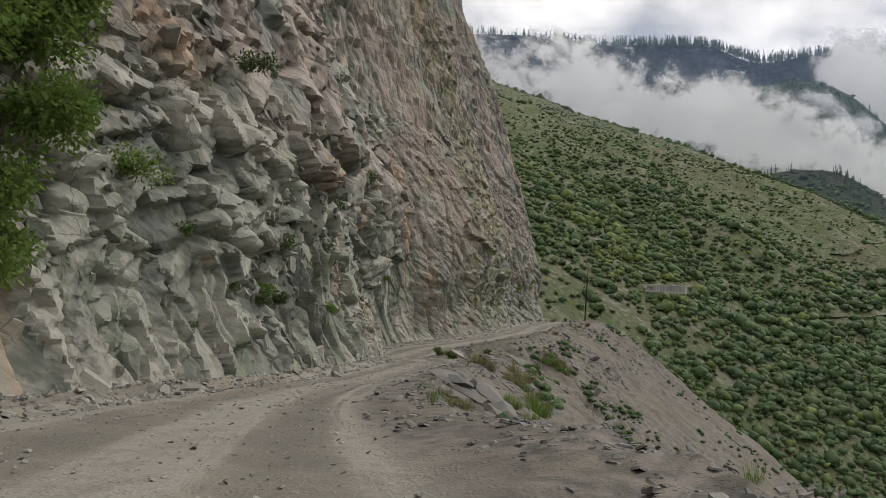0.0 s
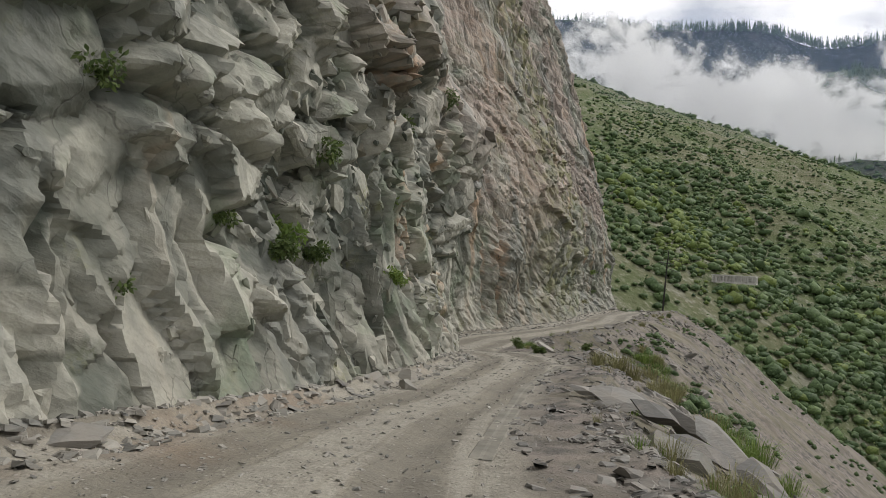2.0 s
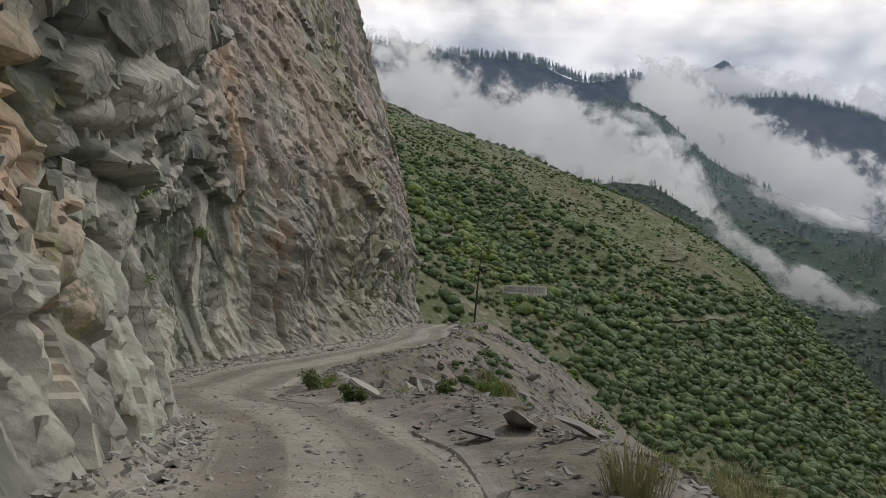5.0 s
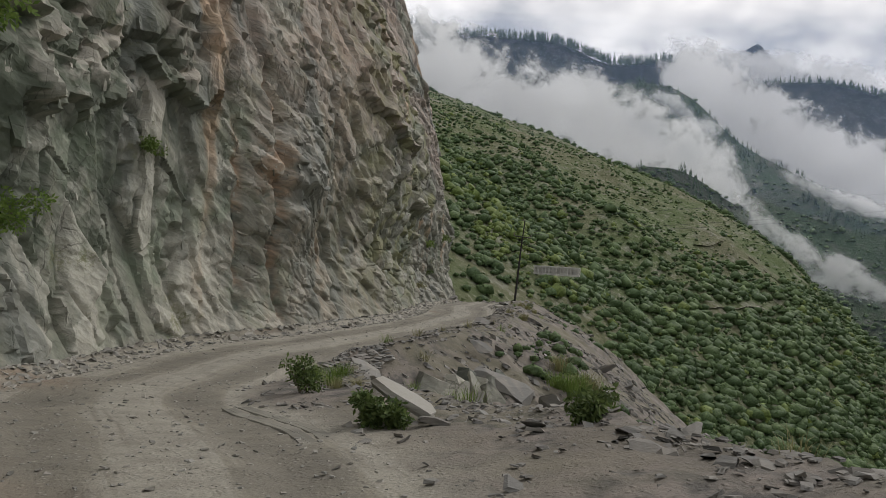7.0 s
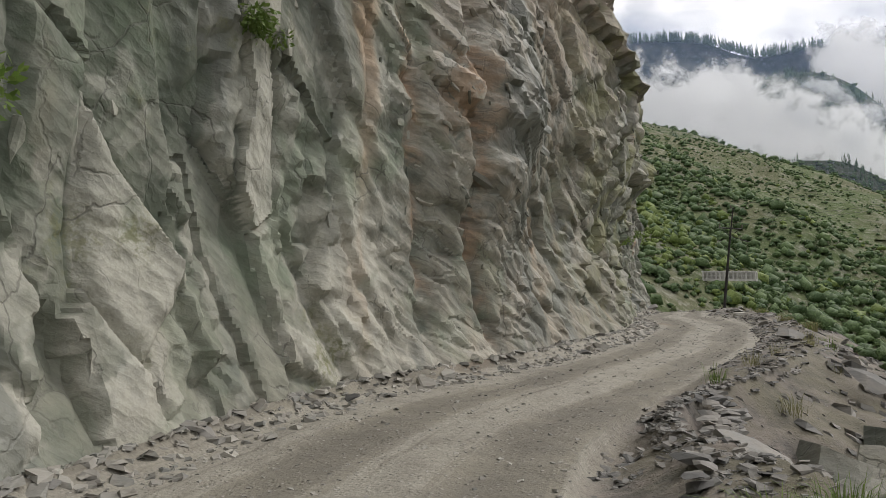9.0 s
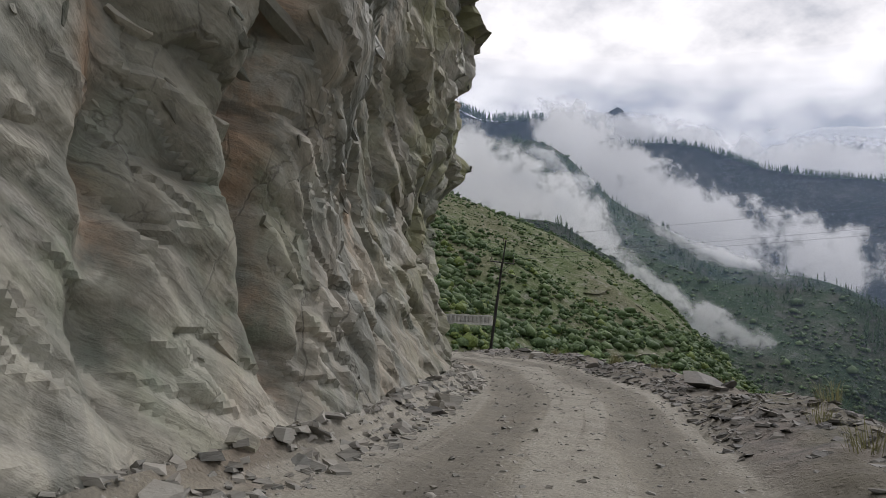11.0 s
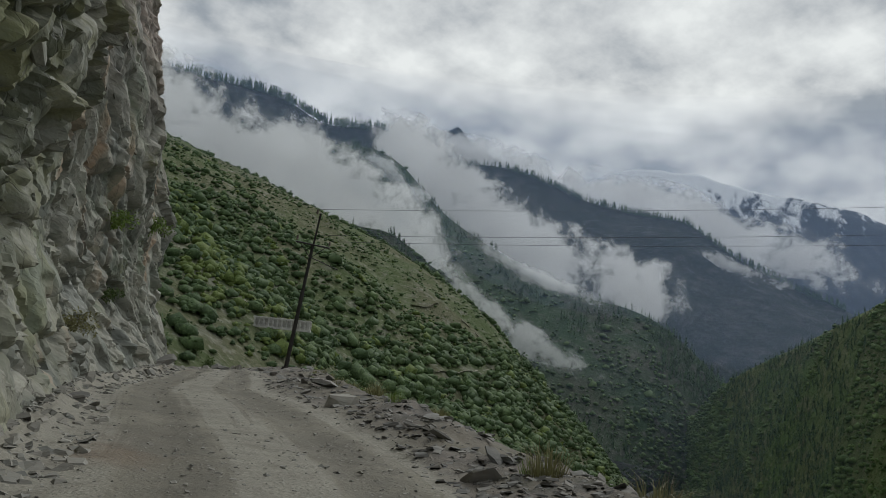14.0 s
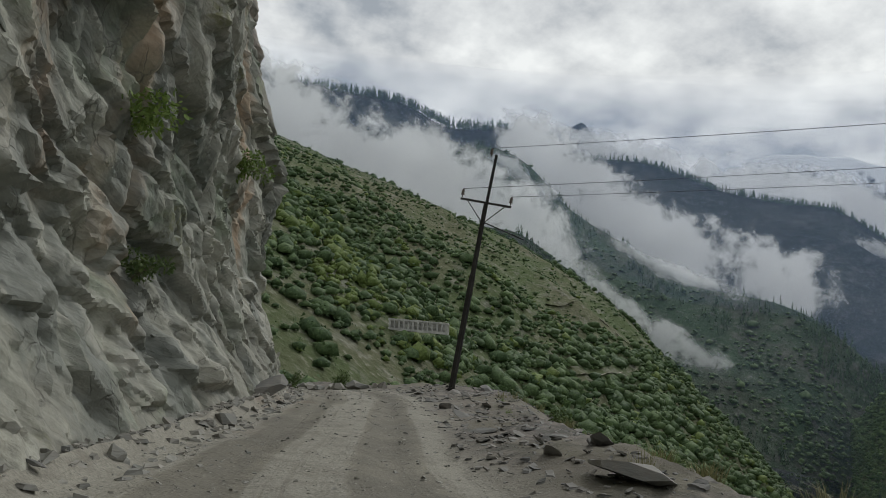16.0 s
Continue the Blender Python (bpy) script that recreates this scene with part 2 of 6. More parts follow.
def rock_build(nt, bsdf, single=False):
    """The cliff's rock; single: for blocks that are objects of their own."""
    q = Nodes(nt)
    if single:
        apart = nt.nodes.new("ShaderNodeSeparateXYZ")
        q.link(q.position(), apart.inputs[0])
        tone, along, high = q.math("MULTIPLY_ADD", q.own_random(), 0.75, 0.1), apart.outputs[1], q.math("ADD", apart.outputs[2], 3.2)
    else:
        tone, high, along = q.attr("tone"), q.attr("high"), q.attr("along")
    face = nt.nodes.new("ShaderNodeCombineXYZ")
    q.link(along, face.inputs[0])
    q.link(high, face.inputs[1])
    bed = q.turned((1.2, 1.2, 0.20), (radians(-34), 0.25, 0))
    big, mid, fine = q.noise(0.16, 5), q.noise(0.9, 6), q.noise(9, 8, 0.65)
    base = q.mix(q.span(tone, 0.24, 0.76), (0.070, 0.084, 0.070), (0.37, 0.37, 0.325))
    base = q.mix(q.math("MULTIPLY", q.span(mid, 0.40, 0.62), 0.45), base, (0.26, 0.268, 0.235))
    base = q.mix(q.math("MULTIPLY", q.span(q.noise(0.42, 5, 0.6, warp=0.6), 0.52, 0.66), 0.6), base, (0.17, 0.22, 0.155))
    red = q.math("MULTIPLY", q.span(high, 4.5, 12.0), q.span(big, 0.36, 0.54))
    base = q.mix(q.math("MULTIPLY", red, 0.58), base, q.mix(q.span(tone, 0.3, 0.7), (0.17, 0.115, 0.105), (0.38, 0.285, 0.255)))
    streak = q.noise(1.0, 4, 0.6, q.stretched((0.30, 0.055, 1), face.outputs[0]))
    base = q.mix(q.math("MULTIPLY", q.span(streak, 0.57, 0.68), 0.75), base, (0.42, 0.29, 0.19))
    bedded = 0.3 if single else q.math("MULTIPLY_ADD", q.attr("bedded"), 0.7, 0.3)
    lamina = q.noise(1.0, 7, 0.66, q.turned((3.0, 3.0, 0.55), (radians(-30), 0.25, 0)), 0.3)
    leafs = q.noise(1.0, 6, 0.66, q.turned((0.9, 0.9, 0.13), (radians(-32), 0.25, 0)), 0.3)
    if not single:
        base = q.mix(q.math("MULTIPLY", q.math("MULTIPLY", q.attr("damp"), q.span(tone, 0.66, 0.44)), q.span(q.noise(0.45, 6, 0.65), 0.34, 0.56, 0.3, 0.75)), base, (0.075, 0.10, 0.068))
    rust = 0.0 if single else q.math("MULTIPLY", q.attr("rust"), q.span(q.noise(1.3, 6, 0.65), 0.36, 0.56))
    base = q.mix(q.math("MULTIPLY", rust, 0.85), base, q.mix(q.span(mid, 0.4, 0.6), (0.37, 0.255, 0.175), (0.28, 0.175, 0.105))) if not single else base
    base = q.mix(q.math("MULTIPLY", q.span(lamina, 0.51, 0.60), q.math("MULTIPLY", bedded, 0.5)), base, (0.11, 0.115, 0.10))
    base = q.mix(q.math("MULTIPLY", q.span(lamina, 0.46, 0.37), q.math("MULTIPLY", bedded, 0.45)), base, (0.40, 0.39, 0.36))
    base = q.mix(q.math("MULTIPLY", q.span(leafs, 0.53, 0.62), q.math("MULTIPLY", bedded, 0.4)), base, (0.09, 0.09, 0.078))
    dust = q.math("MULTIPLY", q.span(high, 3.6, 0.2), q.span(mid, 0.3, 0.6))
    base = q.mix(q.math("MULTIPLY", dust, 0.35), base, (0.34, 0.315, 0.27))
    wet = q.noise(1.0, 5, 0.6, q.stretched((0.5, 0.085, 1), face.outputs[0], (0, 0, 0.15)))
    base = q.mix(q.math("MULTIPLY", q.span(wet, 0.53, 0.62), 0.7), base, (0.10, 0.112, 0.10))
    moss = q.math("MULTIPLY", q.span(q.noise(0.36, 6, 0.62), 0.58, 0.68), q.span(fine, 0.42, 0.58))
    if not single:
        moss = q.math("MAXIMUM", moss, q.math("MULTIPLY", q.attr("moss"), q.span(q.noise(0.7, 7, 0.65), 0.40, 0.56)))
    base = q.mix(q.math("MULTIPLY", moss, 0.8), base, q.mix(q.span(q.noise(1.1, 5), 0.4, 0.6), (0.075, 0.085, 0.045), (0.17, 0.175, 0.075)))
    base = q.mix(q.math("MULTIPLY", q.span(q.noise(5.0, 8, 0.7), 0.34, 0.66), 0.40), base, (0.60, 0.59, 0.56), "OVERLAY")
    bent = nt.nodes.new("ShaderNodeMix")
    bent.data_type = "VECTOR"
    shift = nt.nodes.new("ShaderNodeTexNoise")
    q.link(q.position(), shift.inputs["Vector"])
    shift.inputs["Scale"].default_value, shift.inputs["Detail"].default_value = 1.1, 5
    bent.inputs[0].default_value = 0.45
    q.link(q.position(), bent.inputs[4])
    q.link(shift.outputs["Color"], bent.inputs[5])
    wide = q.cells(1.3, q.stretched((1, 1, 0.7), bent.outputs[1], (0.5, 0.2, 0)), "DISTANCE_TO_EDGE").outputs["Distance"]
    thin = q.cells(4.2, q.stretched((1, 1, 0.6), bent.outputs[1], (0.5, 0.2, 0)), "DISTANCE_TO_EDGE").outputs["Distance"]
    crack = q.math("MAXIMUM", q.math("MULTIPLY", q.span(wide, 0.012, 0.002), q.span(big, 0.46, 0.56)), q.math("MULTIPLY", q.span(thin, 0.04, 0.005), q.span(mid, 0.54, 0.64)))
    base = q.mix(q.math("MULTIPLY", crack, 0.5), base, (0.09, 0.09, 0.08))
    base = q.mix(q.math("MULTIPLY", q.span(q.noise(22, 6, 0.7), 0.42, 0.66), 0.2), base, (0.12, 0.115, 0.10))
    base = q.mix(1.0, base, (1.10, 1.09, 1.07), "MULTIPLY")
    q.link(base, bsdf.inputs["Base Color"])
    q.put(bsdf.inputs["Roughness"], q.span(wet, 0.5, 0.68, 0.86, 0.5))
    grain = q.noise(1.0, 8, 0.66, bed)
    n0 = q.bump(q.math("MULTIPLY", q.math("ADD", lamina, q.math("MULTIPLY", leafs, 0.12)), bedded), 0.5, 0.13)
    n1 = q.bump(grain, 0.35, 0.07, n0)
    chips = q.cells(2.6, q.stretched((1, 1, 1.5), bent.outputs[1], (0.5, 0.3, 0))).outputs["Distance"]
    n2 = q.bump(chips, 0.5, 0.12, q.bump(q.noise(2.6, 7, 0.6), 0.35, 0.12, n1))
    spall = q.cells(1.0, q.turned((0.75, 0.75, 0.34), (radians(-30), 0.25, 0))).outputs
    flake = q.cells(1.0, q.turned((0.26, 0.26, 0.12), (radians(-36), 0.3, 0))).outputs
    n2 = q.bump(q.math("ADD", spall["Color"], spall["Distance"]), 0.6, 0.08, n2)
    n2 = q.bump(q.math("ADD", flake["Color"], flake["Distance"]), 0.55, 0.035, n2)
    n3 = q.bump(q.math("MULTIPLY", crack, -1.0), 0.4, 0.05, q.bump(fine, 0.4, 0.025, n2))
    q.link(n3, bsdf.inputs["Normal"])


def dirt_build(nt, bsdf):
    """Unpaved road and shoulder: pale dust, packed wheel tracks, loose grit and stones; rock and scrub on the slope."""
    q = Nodes(nt)
    across, wild, run = q.attr("across"), q.attr("wild"), q.attr("run")
    lane = nt.nodes.new("ShaderNodeCombineXYZ")
    q.link(across, lane.inputs[0])
    q.link(run, lane.inputs[1])
    wander = q.math("ADD", across, q.math("MULTIPLY", q.math("SUBTRACT", q.noise(0.09, 2), 0.5), 0.30))
    track = q.math("SINE", q.math("MULTIPLY", wander, 13.5))
    on_road = q.span(across, 1.12, 0.98)
    lines = q.noise(1.0, 5, 0.6, q.stretched((22, 0.10, 1), lane.outputs[0]))
    patches, grit, mid = q.noise(0.45, 6, 0.6), q.noise(26, 6, 0.7), q.noise(2.4, 6, 0.62)
    base = q.mix(q.span(patches, 0.35, 0.65), (0.19, 0.174, 0.140), (0.28, 0.26, 0.206))
    base = q.mix(q.math("MULTIPLY", q.math("MULTIPLY", q.span(q.math("MULTIPLY_ADD", lines, 1.6, q.math("MULTIPLY", track, 0.5)), 0.68, 1.05), on_road), 0.7), base, (0.37, 0.35, 0.295))
    dark = q.math("MULTIPLY", q.span(track, 0.0, -0.6), q.span(q.noise(0.23, 5, 0.6), 0.34, 0.50))
    base = q.mix(q.math("MULTIPLY", q.math("MULTIPLY", dark, on_road), 0.45), base, (0.155, 0.142, 0.115))
    base = q.mix(q.math("MULTIPLY", q.span(lines, 0.42, 0.30), q.math("MULTIPLY", on_road, 0.5)), base, (0.15, 0.135, 0.11))
    brown = q.math("MULTIPLY", q.span(q.noise(0.3, 4), 0.54, 0.68), q.span(across, 0.5, 0.15))
    base = q.mix(q.math("MULTIPLY", brown, 0.6), base, (0.20, 0.125, 0.075))
    base = q.mix(q.math("MULTIPLY", q.span(mid, 0.45, 0.68), 0.4), base, (0.155, 0.142, 0.12))
    pebble = q.cells(13)
    base = q.mix(q.math("MULTIPLY", q.span(pebble.outputs["Distance"], 0.30, 0.12), q.span(pebble.outputs["Color"], 0.50, 0.8, 0, 0.8)), base, (0.38, 0.36, 0.325))
    base = q.mix(q.math("MULTIPLY", q.span(grit, 0.40, 0.70), 0.5), base, (0.12, 0.11, 0.093))
    base = q.mix(q.span(wild, 0.1, 0.6, 0.0, 0.7), base, q.mix(q.span(patches, 0.35, 0.65), (0.095, 0.082, 0.066), (0.165, 0.142, 0.112)))
    slope_rock = q.math("MULTIPLY", q.span(wild, 0.05, 0.5), q.span(q.noise(0.35, 7, 0.65), 0.40, 0.56))
    base = q.mix(q.math("MULTIPLY", slope_rock, 0.8), base, q.mix(q.span(mid, 0.38, 0.62), (0.075, 0.072, 0.068), (0.23, 0.20, 0.175)))
    scrub = q.math("MULTIPLY", q.span(wild, 0.15, 0.8), q.span(q.noise(0.27, 6, 0.65), 0.47, 0.60))
    base = q.mix(q.math("MULTIPLY", scrub, 0.4), base, (0.13, 0.125, 0.07))
    q.link(base, bsdf.inputs["Base Color"])
    q.put(bsdf.inputs["Roughness"], 0.92)
    n1 = q.bump(mid, 0.5, 0.12)
    n2 = q.bump(lines, 0.3, 0.05, n1)
    n3 = q.bump(q.math("ADD", grit, q.math("MULTIPLY", q.span(pebble.outputs["Distance"], 0.38, 0.05), 0.8)), 0.65, 0.025, n2)
    q.link(n3, bsdf.inputs["Normal"])


def stone_build(dark, pale):
    def build(nt, bsdf):
        q = Nodes(nt)
        r = q.math("FRACT", q.math("ADD", q.own_random(), q.island()))
        fine = q.noise(14, 7, 0.65)
        base = q.mix(r, dark, pale)
        base = q.mix(q.math("MULTIPLY", q.span(q.noise(2.2, 5), 0.4, 0.65), 0.5), base, (0.26, 0.235, 0.2))
        base = q.mix(q.math("MULTIPLY", q.span(fine, 0.3, 0.7), 0.3), base, (0.45, 0.44, 0.41), "OVERLAY")
        q.link(base, bsdf.inputs["Base Color"])
        q.put(bsdf.inputs["Roughness"], 0.8)
        n1 = q.bump(q.noise(5, 6, 0.6, q.stretched((1, 1, 3.5))), 0.5, 0.05)
        q.link(q.bump(fine, 0.4, 0.015, n1), bsdf.inputs["Normal"])
    return build


def leaf_build(dark, pale, through=0.25, own=False):
    """Leaves; own: every plant of a joined mesh has its own shade, in the attribute 'own'."""
    def build(nt, bsdf):
        q = Nodes(nt)
        r = q.island()
        if own:
            r = q.math("MULTIPLY_ADD", q.attr("own"), 0.75, q.math("MULTIPLY", r, 0.25))
        big = q.noise(0.11, 4)
        base = q.mix(r, dark, pale)
        base = q.mix(q.span(big, 0.4, 0.6, 0.0, 0.45), base, tuple(0.75 * c for c in dark))
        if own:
            # Painted darker in the bump's hollows, paler on its raised tufts.
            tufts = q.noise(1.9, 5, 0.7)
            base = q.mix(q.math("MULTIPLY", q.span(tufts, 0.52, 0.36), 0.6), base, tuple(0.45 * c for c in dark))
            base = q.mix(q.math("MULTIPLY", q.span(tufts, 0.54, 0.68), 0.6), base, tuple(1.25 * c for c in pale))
            q.link(q.bump(tufts, 0.8, 0.35), bsdf.inputs["Normal"])
        q.link(base, bsdf.inputs["Base Color"])
        q.put(bsdf.inputs["Roughness"], 0.62)
        q.put(bsdf.inputs["Specular IOR Level"], 0.25)
        back = nt.nodes.new("ShaderNodeBsdfTranslucent")
        q.link(base, back.inputs[0])
        both = nt.nodes.new("ShaderNodeMixShader")
        both.inputs[0].default_value = through
        q.link(bsdf.outputs[0], both.inputs[1])
        q.link(back.outputs[0], both.inputs[2])
        q.link(both.outputs[0], nt.nodes["Material Output"].inputs[0])
    return build


def hill_build(soil, green, rock, scale):
    """Ground of a hillside far off: thin grass, soil, outcrops and scree."""
    def build(nt, bsdf):
        q = Nodes(nt)
        a, b, c = q.noise(0.014 * scale, 6, 0.6), q.noise(0.07 * scale, 7, 0.65), q.noise(0.35 * scale, 6, 0.7)
        base = q.mix(q.span(a, 0.38, 0.60), soil, green)
        base = q.mix(q.math("MULTIPLY", q.span(b, 0.5, 0.66), 0.7), base, rock)
        base = q.mix(q.math("MULTIPLY", q.span(c, 0.52, 0.68), 0.55), base, tuple(1.5 * v for v in rock))
        base = q.mix(q.math("MULTIPLY", q.span(c, 0.48, 0.34), 0.7), base, tuple(0.6 * v for v in green))
        q.link(base, bsdf.inputs["Base Color"])
        q.put(bsdf.inputs["Roughness"], 0.95)
        q.put(bsdf.inputs["Specular IOR Level"], 0.1)
        q.link(q.bump(q.math("ADD", b, c), 0.7, 3.0 / scale), bsdf.inputs["Normal"])
    return build


def snow_build(nt, bsdf):
    q = Nodes(nt)
    sep = nt.nodes.new("ShaderNodeSeparateXYZ")
    q.link(q.position(), sep.inputs[0])
    level = q.math("ADD", sep.outputs[2], q.math("MULTIPLY", q.noise(0.012, 6, 0.65, q.stretched((1, 1, 0.4))), 900.0))
    snow = q.span(level, 1330.0, 1460.0)
    # Bare rock is tinted blue, distance haze put into its colour.
    base = q.mix(snow, (0.055, 0.07, 0.09), (0.8, 0.82, 0.85))
    q.link(base, bsdf.inputs["Base Color"])
    q.put(bsdf.inputs["Roughness"], 0.9)


def plain_build(colour, rough=0.6, metal=0.0, vary=0.25, scale=3.0):
    def build(nt, bsdf):
        q = Nodes(nt)
        n = q.noise(scale, 6, 0.65)
        base = q.mix(q.span(n, 0.3, 0.7), tuple(c * (1 - vary) for c in colour), tuple(min(1, c * (1 + vary)) for c in colour))
        q.link(base, bsdf.inputs["Base Color"])
        q.put(bsdf.inputs["Roughness"], rough)
        q.put(bsdf.inputs["Metallic"], metal)
        q.link(q.bump(q.noise(scale * 9, 5, 0.6), 0.25, 0.01), bsdf.inputs["Normal"])
    return build


def mist_build(scale, low, high, most, wild=5.2, colour=(0.97, 0.975, 0.99)):
    """Cloud, and tinted haze sheets, thinning out towards the rim; 'rim' is 1 in its middle and 0 at its edge."""
    def build(nt, bsdf):
        q = Nodes(nt)
        nt.nodes.remove(bsdf)
        puffs = q.noise(scale, 11, 0.65, warp=0.15)
        shreds = q.noise(scale * 4.3, 8, 0.62, warp=0.4)
        both_sizes = q.math("ADD", q.math("MULTIPLY", q.math("SUBTRACT", puffs, 0.5), wild), q.math("MULTIPLY", q.math("SUBTRACT", shreds, 0.5), wild * 0.42))
        body = q.math("ADD", q.math("MULTIPLY_ADD", q.attr("rim"), 1.6, -0.5), both_sizes)
        alpha = q.span(body, low, high, 0.0, most)
        lit, back, both = (nt.nodes.new(k) for k in ("ShaderNodeBsdfDiffuse", "ShaderNodeBsdfTranslucent", "ShaderNodeMixShader"))
        shade = q.mix(q.span(q.noise(scale * 1.7, 6), 0.35, 0.65), tuple(0.88 * c for c in colour), colour)
        q.link(shade, lit.inputs[0])
        q.link(shade, back.inputs[0])
        both.inputs[0].default_value = 0.5
        q.link(lit.outputs[0], both.inputs[1])
        q.link(back.outputs[0], both.inputs[2])
        clear, mixed = nt.nodes.new("ShaderNodeBsdfTransparent"), nt.nodes.new("ShaderNodeMixShader")
        q.link(alpha, mixed.inputs[0])
        q.link(clear.outputs[0], mixed.inputs[1])
        q.link(both.outputs[0], mixed.inputs[2])
        q.link(mixed.outputs[0], nt.nodes["Material Output"].inputs[0])
    return build


ROCK = material("fractured_schist", rock_build)
BLOCK = material("fractured_schist_block", lambda nt, bsdf: rock_build(nt, bsdf, True))
DIRT = material("dusty_gravel", dirt_build)
STONE = material("grey_stone", stone_build((0.15, 0.152, 0.14), (0.38, 0.365, 0.325)))
SLATE = material("dark_slate", stone_build((0.085, 0.084, 0.08), (0.25, 0.245, 0.228)))
HILL = material("scrub_hillside", hill_build((0.145, 0.148, 0.088), (0.098, 0.13, 0.056), (0.25, 0.245, 0.20), 1.6))
FOREST = material("forest_slope", hill_build((0.03, 0.038, 0.032), (0.017, 0.027, 0.021), (0.075, 0.075, 0.07), 0.3))
# Ground colour raised to put sunlight on the far valley side.
FARWOOD = material("mixed_wooded_slope", hill_build((0.12, 0.145, 0.06), (0.085, 0.135, 0.045), (0.15, 0.15, 0.09), 0.7))
MIDWOOD = material("thin_wooded_slope", hill_build((0.075, 0.085, 0.058), (0.048, 0.082, 0.042), (0.12, 0.12, 0.10), 0.6))
SNOWY = material("snowy_mountain", snow_build)
BUSH = material("bush_leaves", leaf_build((0.052, 0.088, 0.028), (0.15, 0.20, 0.065)))
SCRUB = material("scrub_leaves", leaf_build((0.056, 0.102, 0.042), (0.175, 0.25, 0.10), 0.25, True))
# Brighter copy of the scrub leaves, carrying sunlight on the far slope.
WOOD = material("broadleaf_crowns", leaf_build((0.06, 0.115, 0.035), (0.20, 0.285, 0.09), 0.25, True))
LIME = material("bright_scrub_leaves", leaf_build((0.10, 0.165, 0.035), (0.21, 0.28, 0.075)))
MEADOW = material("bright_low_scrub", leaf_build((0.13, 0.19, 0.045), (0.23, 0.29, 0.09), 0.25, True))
SPRUCE = material("conifer_needles", leaf_build((0.04, 0.075, 0.038), (0.11, 0.18, 0.08), 0.2))
FRESH = material("fresh_leaves", leaf_build((0.10, 0.17, 0.035), (0.23, 0.32, 0.085), 0.45))
STRAW = material("dry_grass", leaf_build((0.17, 0.165, 0.075), (0.31, 0.30, 0.15), 0.3))
BARK = material("grey_bark", plain_build((0.16, 0.13, 0.10), 0.9))
STEEL = material("weathered_steel", plain_build((0.045, 0.042, 0.04), 0.65, 0.4))
CABLE = material("cable", plain_build((0.06, 0.06, 0.065), 0.6))
CERAMIC = material("insulator_ceramic", plain_build((0.10, 0.075, 0.06), 0.35))
CONCRETE = material("weathered_concrete", plain_build((0.44, 0.43, 0.40), 0.9, 0, 0.2, 0.6))
# Tread dust toned darker to stand for shade in the groove.
TREAD = material("shaded_tread_dust", plain_build((0.20, 0.19, 0.16), 0.95, 0, 0.25, 2.0))
TRACK = material("pale_dirt_track", plain_build((0.42, 0.38, 0.31), 0.95, 0, 0.15, 0.2))
WATER = material("river_water", plain_build((0.42, 0.45, 0.45), 0.35, 0, 0.1, 0.05))

# ---------------------------------------------------------------- plan of the road
# One station a row, along the road: foot of the cliff, outer edge of the roadway, brink of the slope.
FOOT = [(-8, -25), (-7, 0), (-6.2, 9), (-5.6, 15.2), (-4.8, 19.5), (-3.7, 25.5), (-3.0, 32), (-2.9, 38), (-3.3, 43.5), (-5.3, 48),
        (-6.5, 53), (-5.8, 57.5), (-4.6, 61), (-2.6, 64), (-0.3, 67.2), (1.4, 70.4), (3.2, 74), (4.4, 78), (5.8, 84), (7.5, 92.5),
        (10.2, 99.5), (12.2, 105.5), (12.9, 112), (11.5, 119), (4, 128), (-14, 136)]
EDGE = [(2.5, -25), (1.8, 0), (0.6, 8), (-0.9, 14.5), (-1.15, 20), (-0.5, 27), (0.3, 33), (0.9, 38), (0.6, 44), (-0.3, 49),
        (-1.7, 53), (-1.4, 56.5), (-0.2, 60), (2.4, 64.5), (4.4, 68), (6.2, 71.5), (7.8, 76), (9.4, 80.2), (10.7, 85.5), (12.2, 93.5),
        (14.2, 100), (16, 106.5), (16.5, 113), (14, 122), (6, 132), (-12, 141)]
BRINK = [(6, -25), (4.6, 0), (3.2, 9), (0.7, 15.5), (0.45, 21), (1.2, 27.5), (2.2, 33.7), (3.1, 40), (3.4, 46), (2.4, 50.5),
         (0.9, 54), (0.6, 57), (0.6, 60.2), (3.7, 64.1), (6.2, 67.9), (8.3, 73), (9.9, 77.5), (11.5, 82), (13.3, 88), (15, 95),
         (18, 102.5), (20.3, 108.5), (20.5, 115), (17, 126), (8, 138), (-10, 148)]
LEVEL_Y = [-25, 0, 8, 17, 24, 34, 40, 47, 52, 57, 62, 70, 78, 86, 95, 105, 110, 120, 130, 140]
LEVEL_Z = [-0.2, -1.5, -1.95, -2.5, -2.9, -3.3, -3.75, -4.2, -4.55, -4.65, -4.4, -4.1, -3.9, -3.75, -3.75, -3.6, -3.7, -4.4, -5.2, -6.2]


def road_z(y):
    return np.interp(y, LEVEL_Y, LEVEL_Z)


def stations(points, count):
    """The line cut so that row k of all three lines belongs to one station."""
    p = np.array(points, float)
    p = np.vstack([2 * p[0] - p[1], p, 2 * p[-1] - p[-2]])
    u = np.linspace(0, len(points) - 1.0001, count)
    k = u.astype(int)
    t = (u - k)[:, None]
    a, b, c, d = p[k], p[k + 1], p[k + 2], p[k + 3]
    return 0.5 * (2 * b + (c - a) * t + (2 * a - 5 * b + 4 * c - d) * t ** 2 + (3 * b - a - 3 * c + d) * t ** 3)


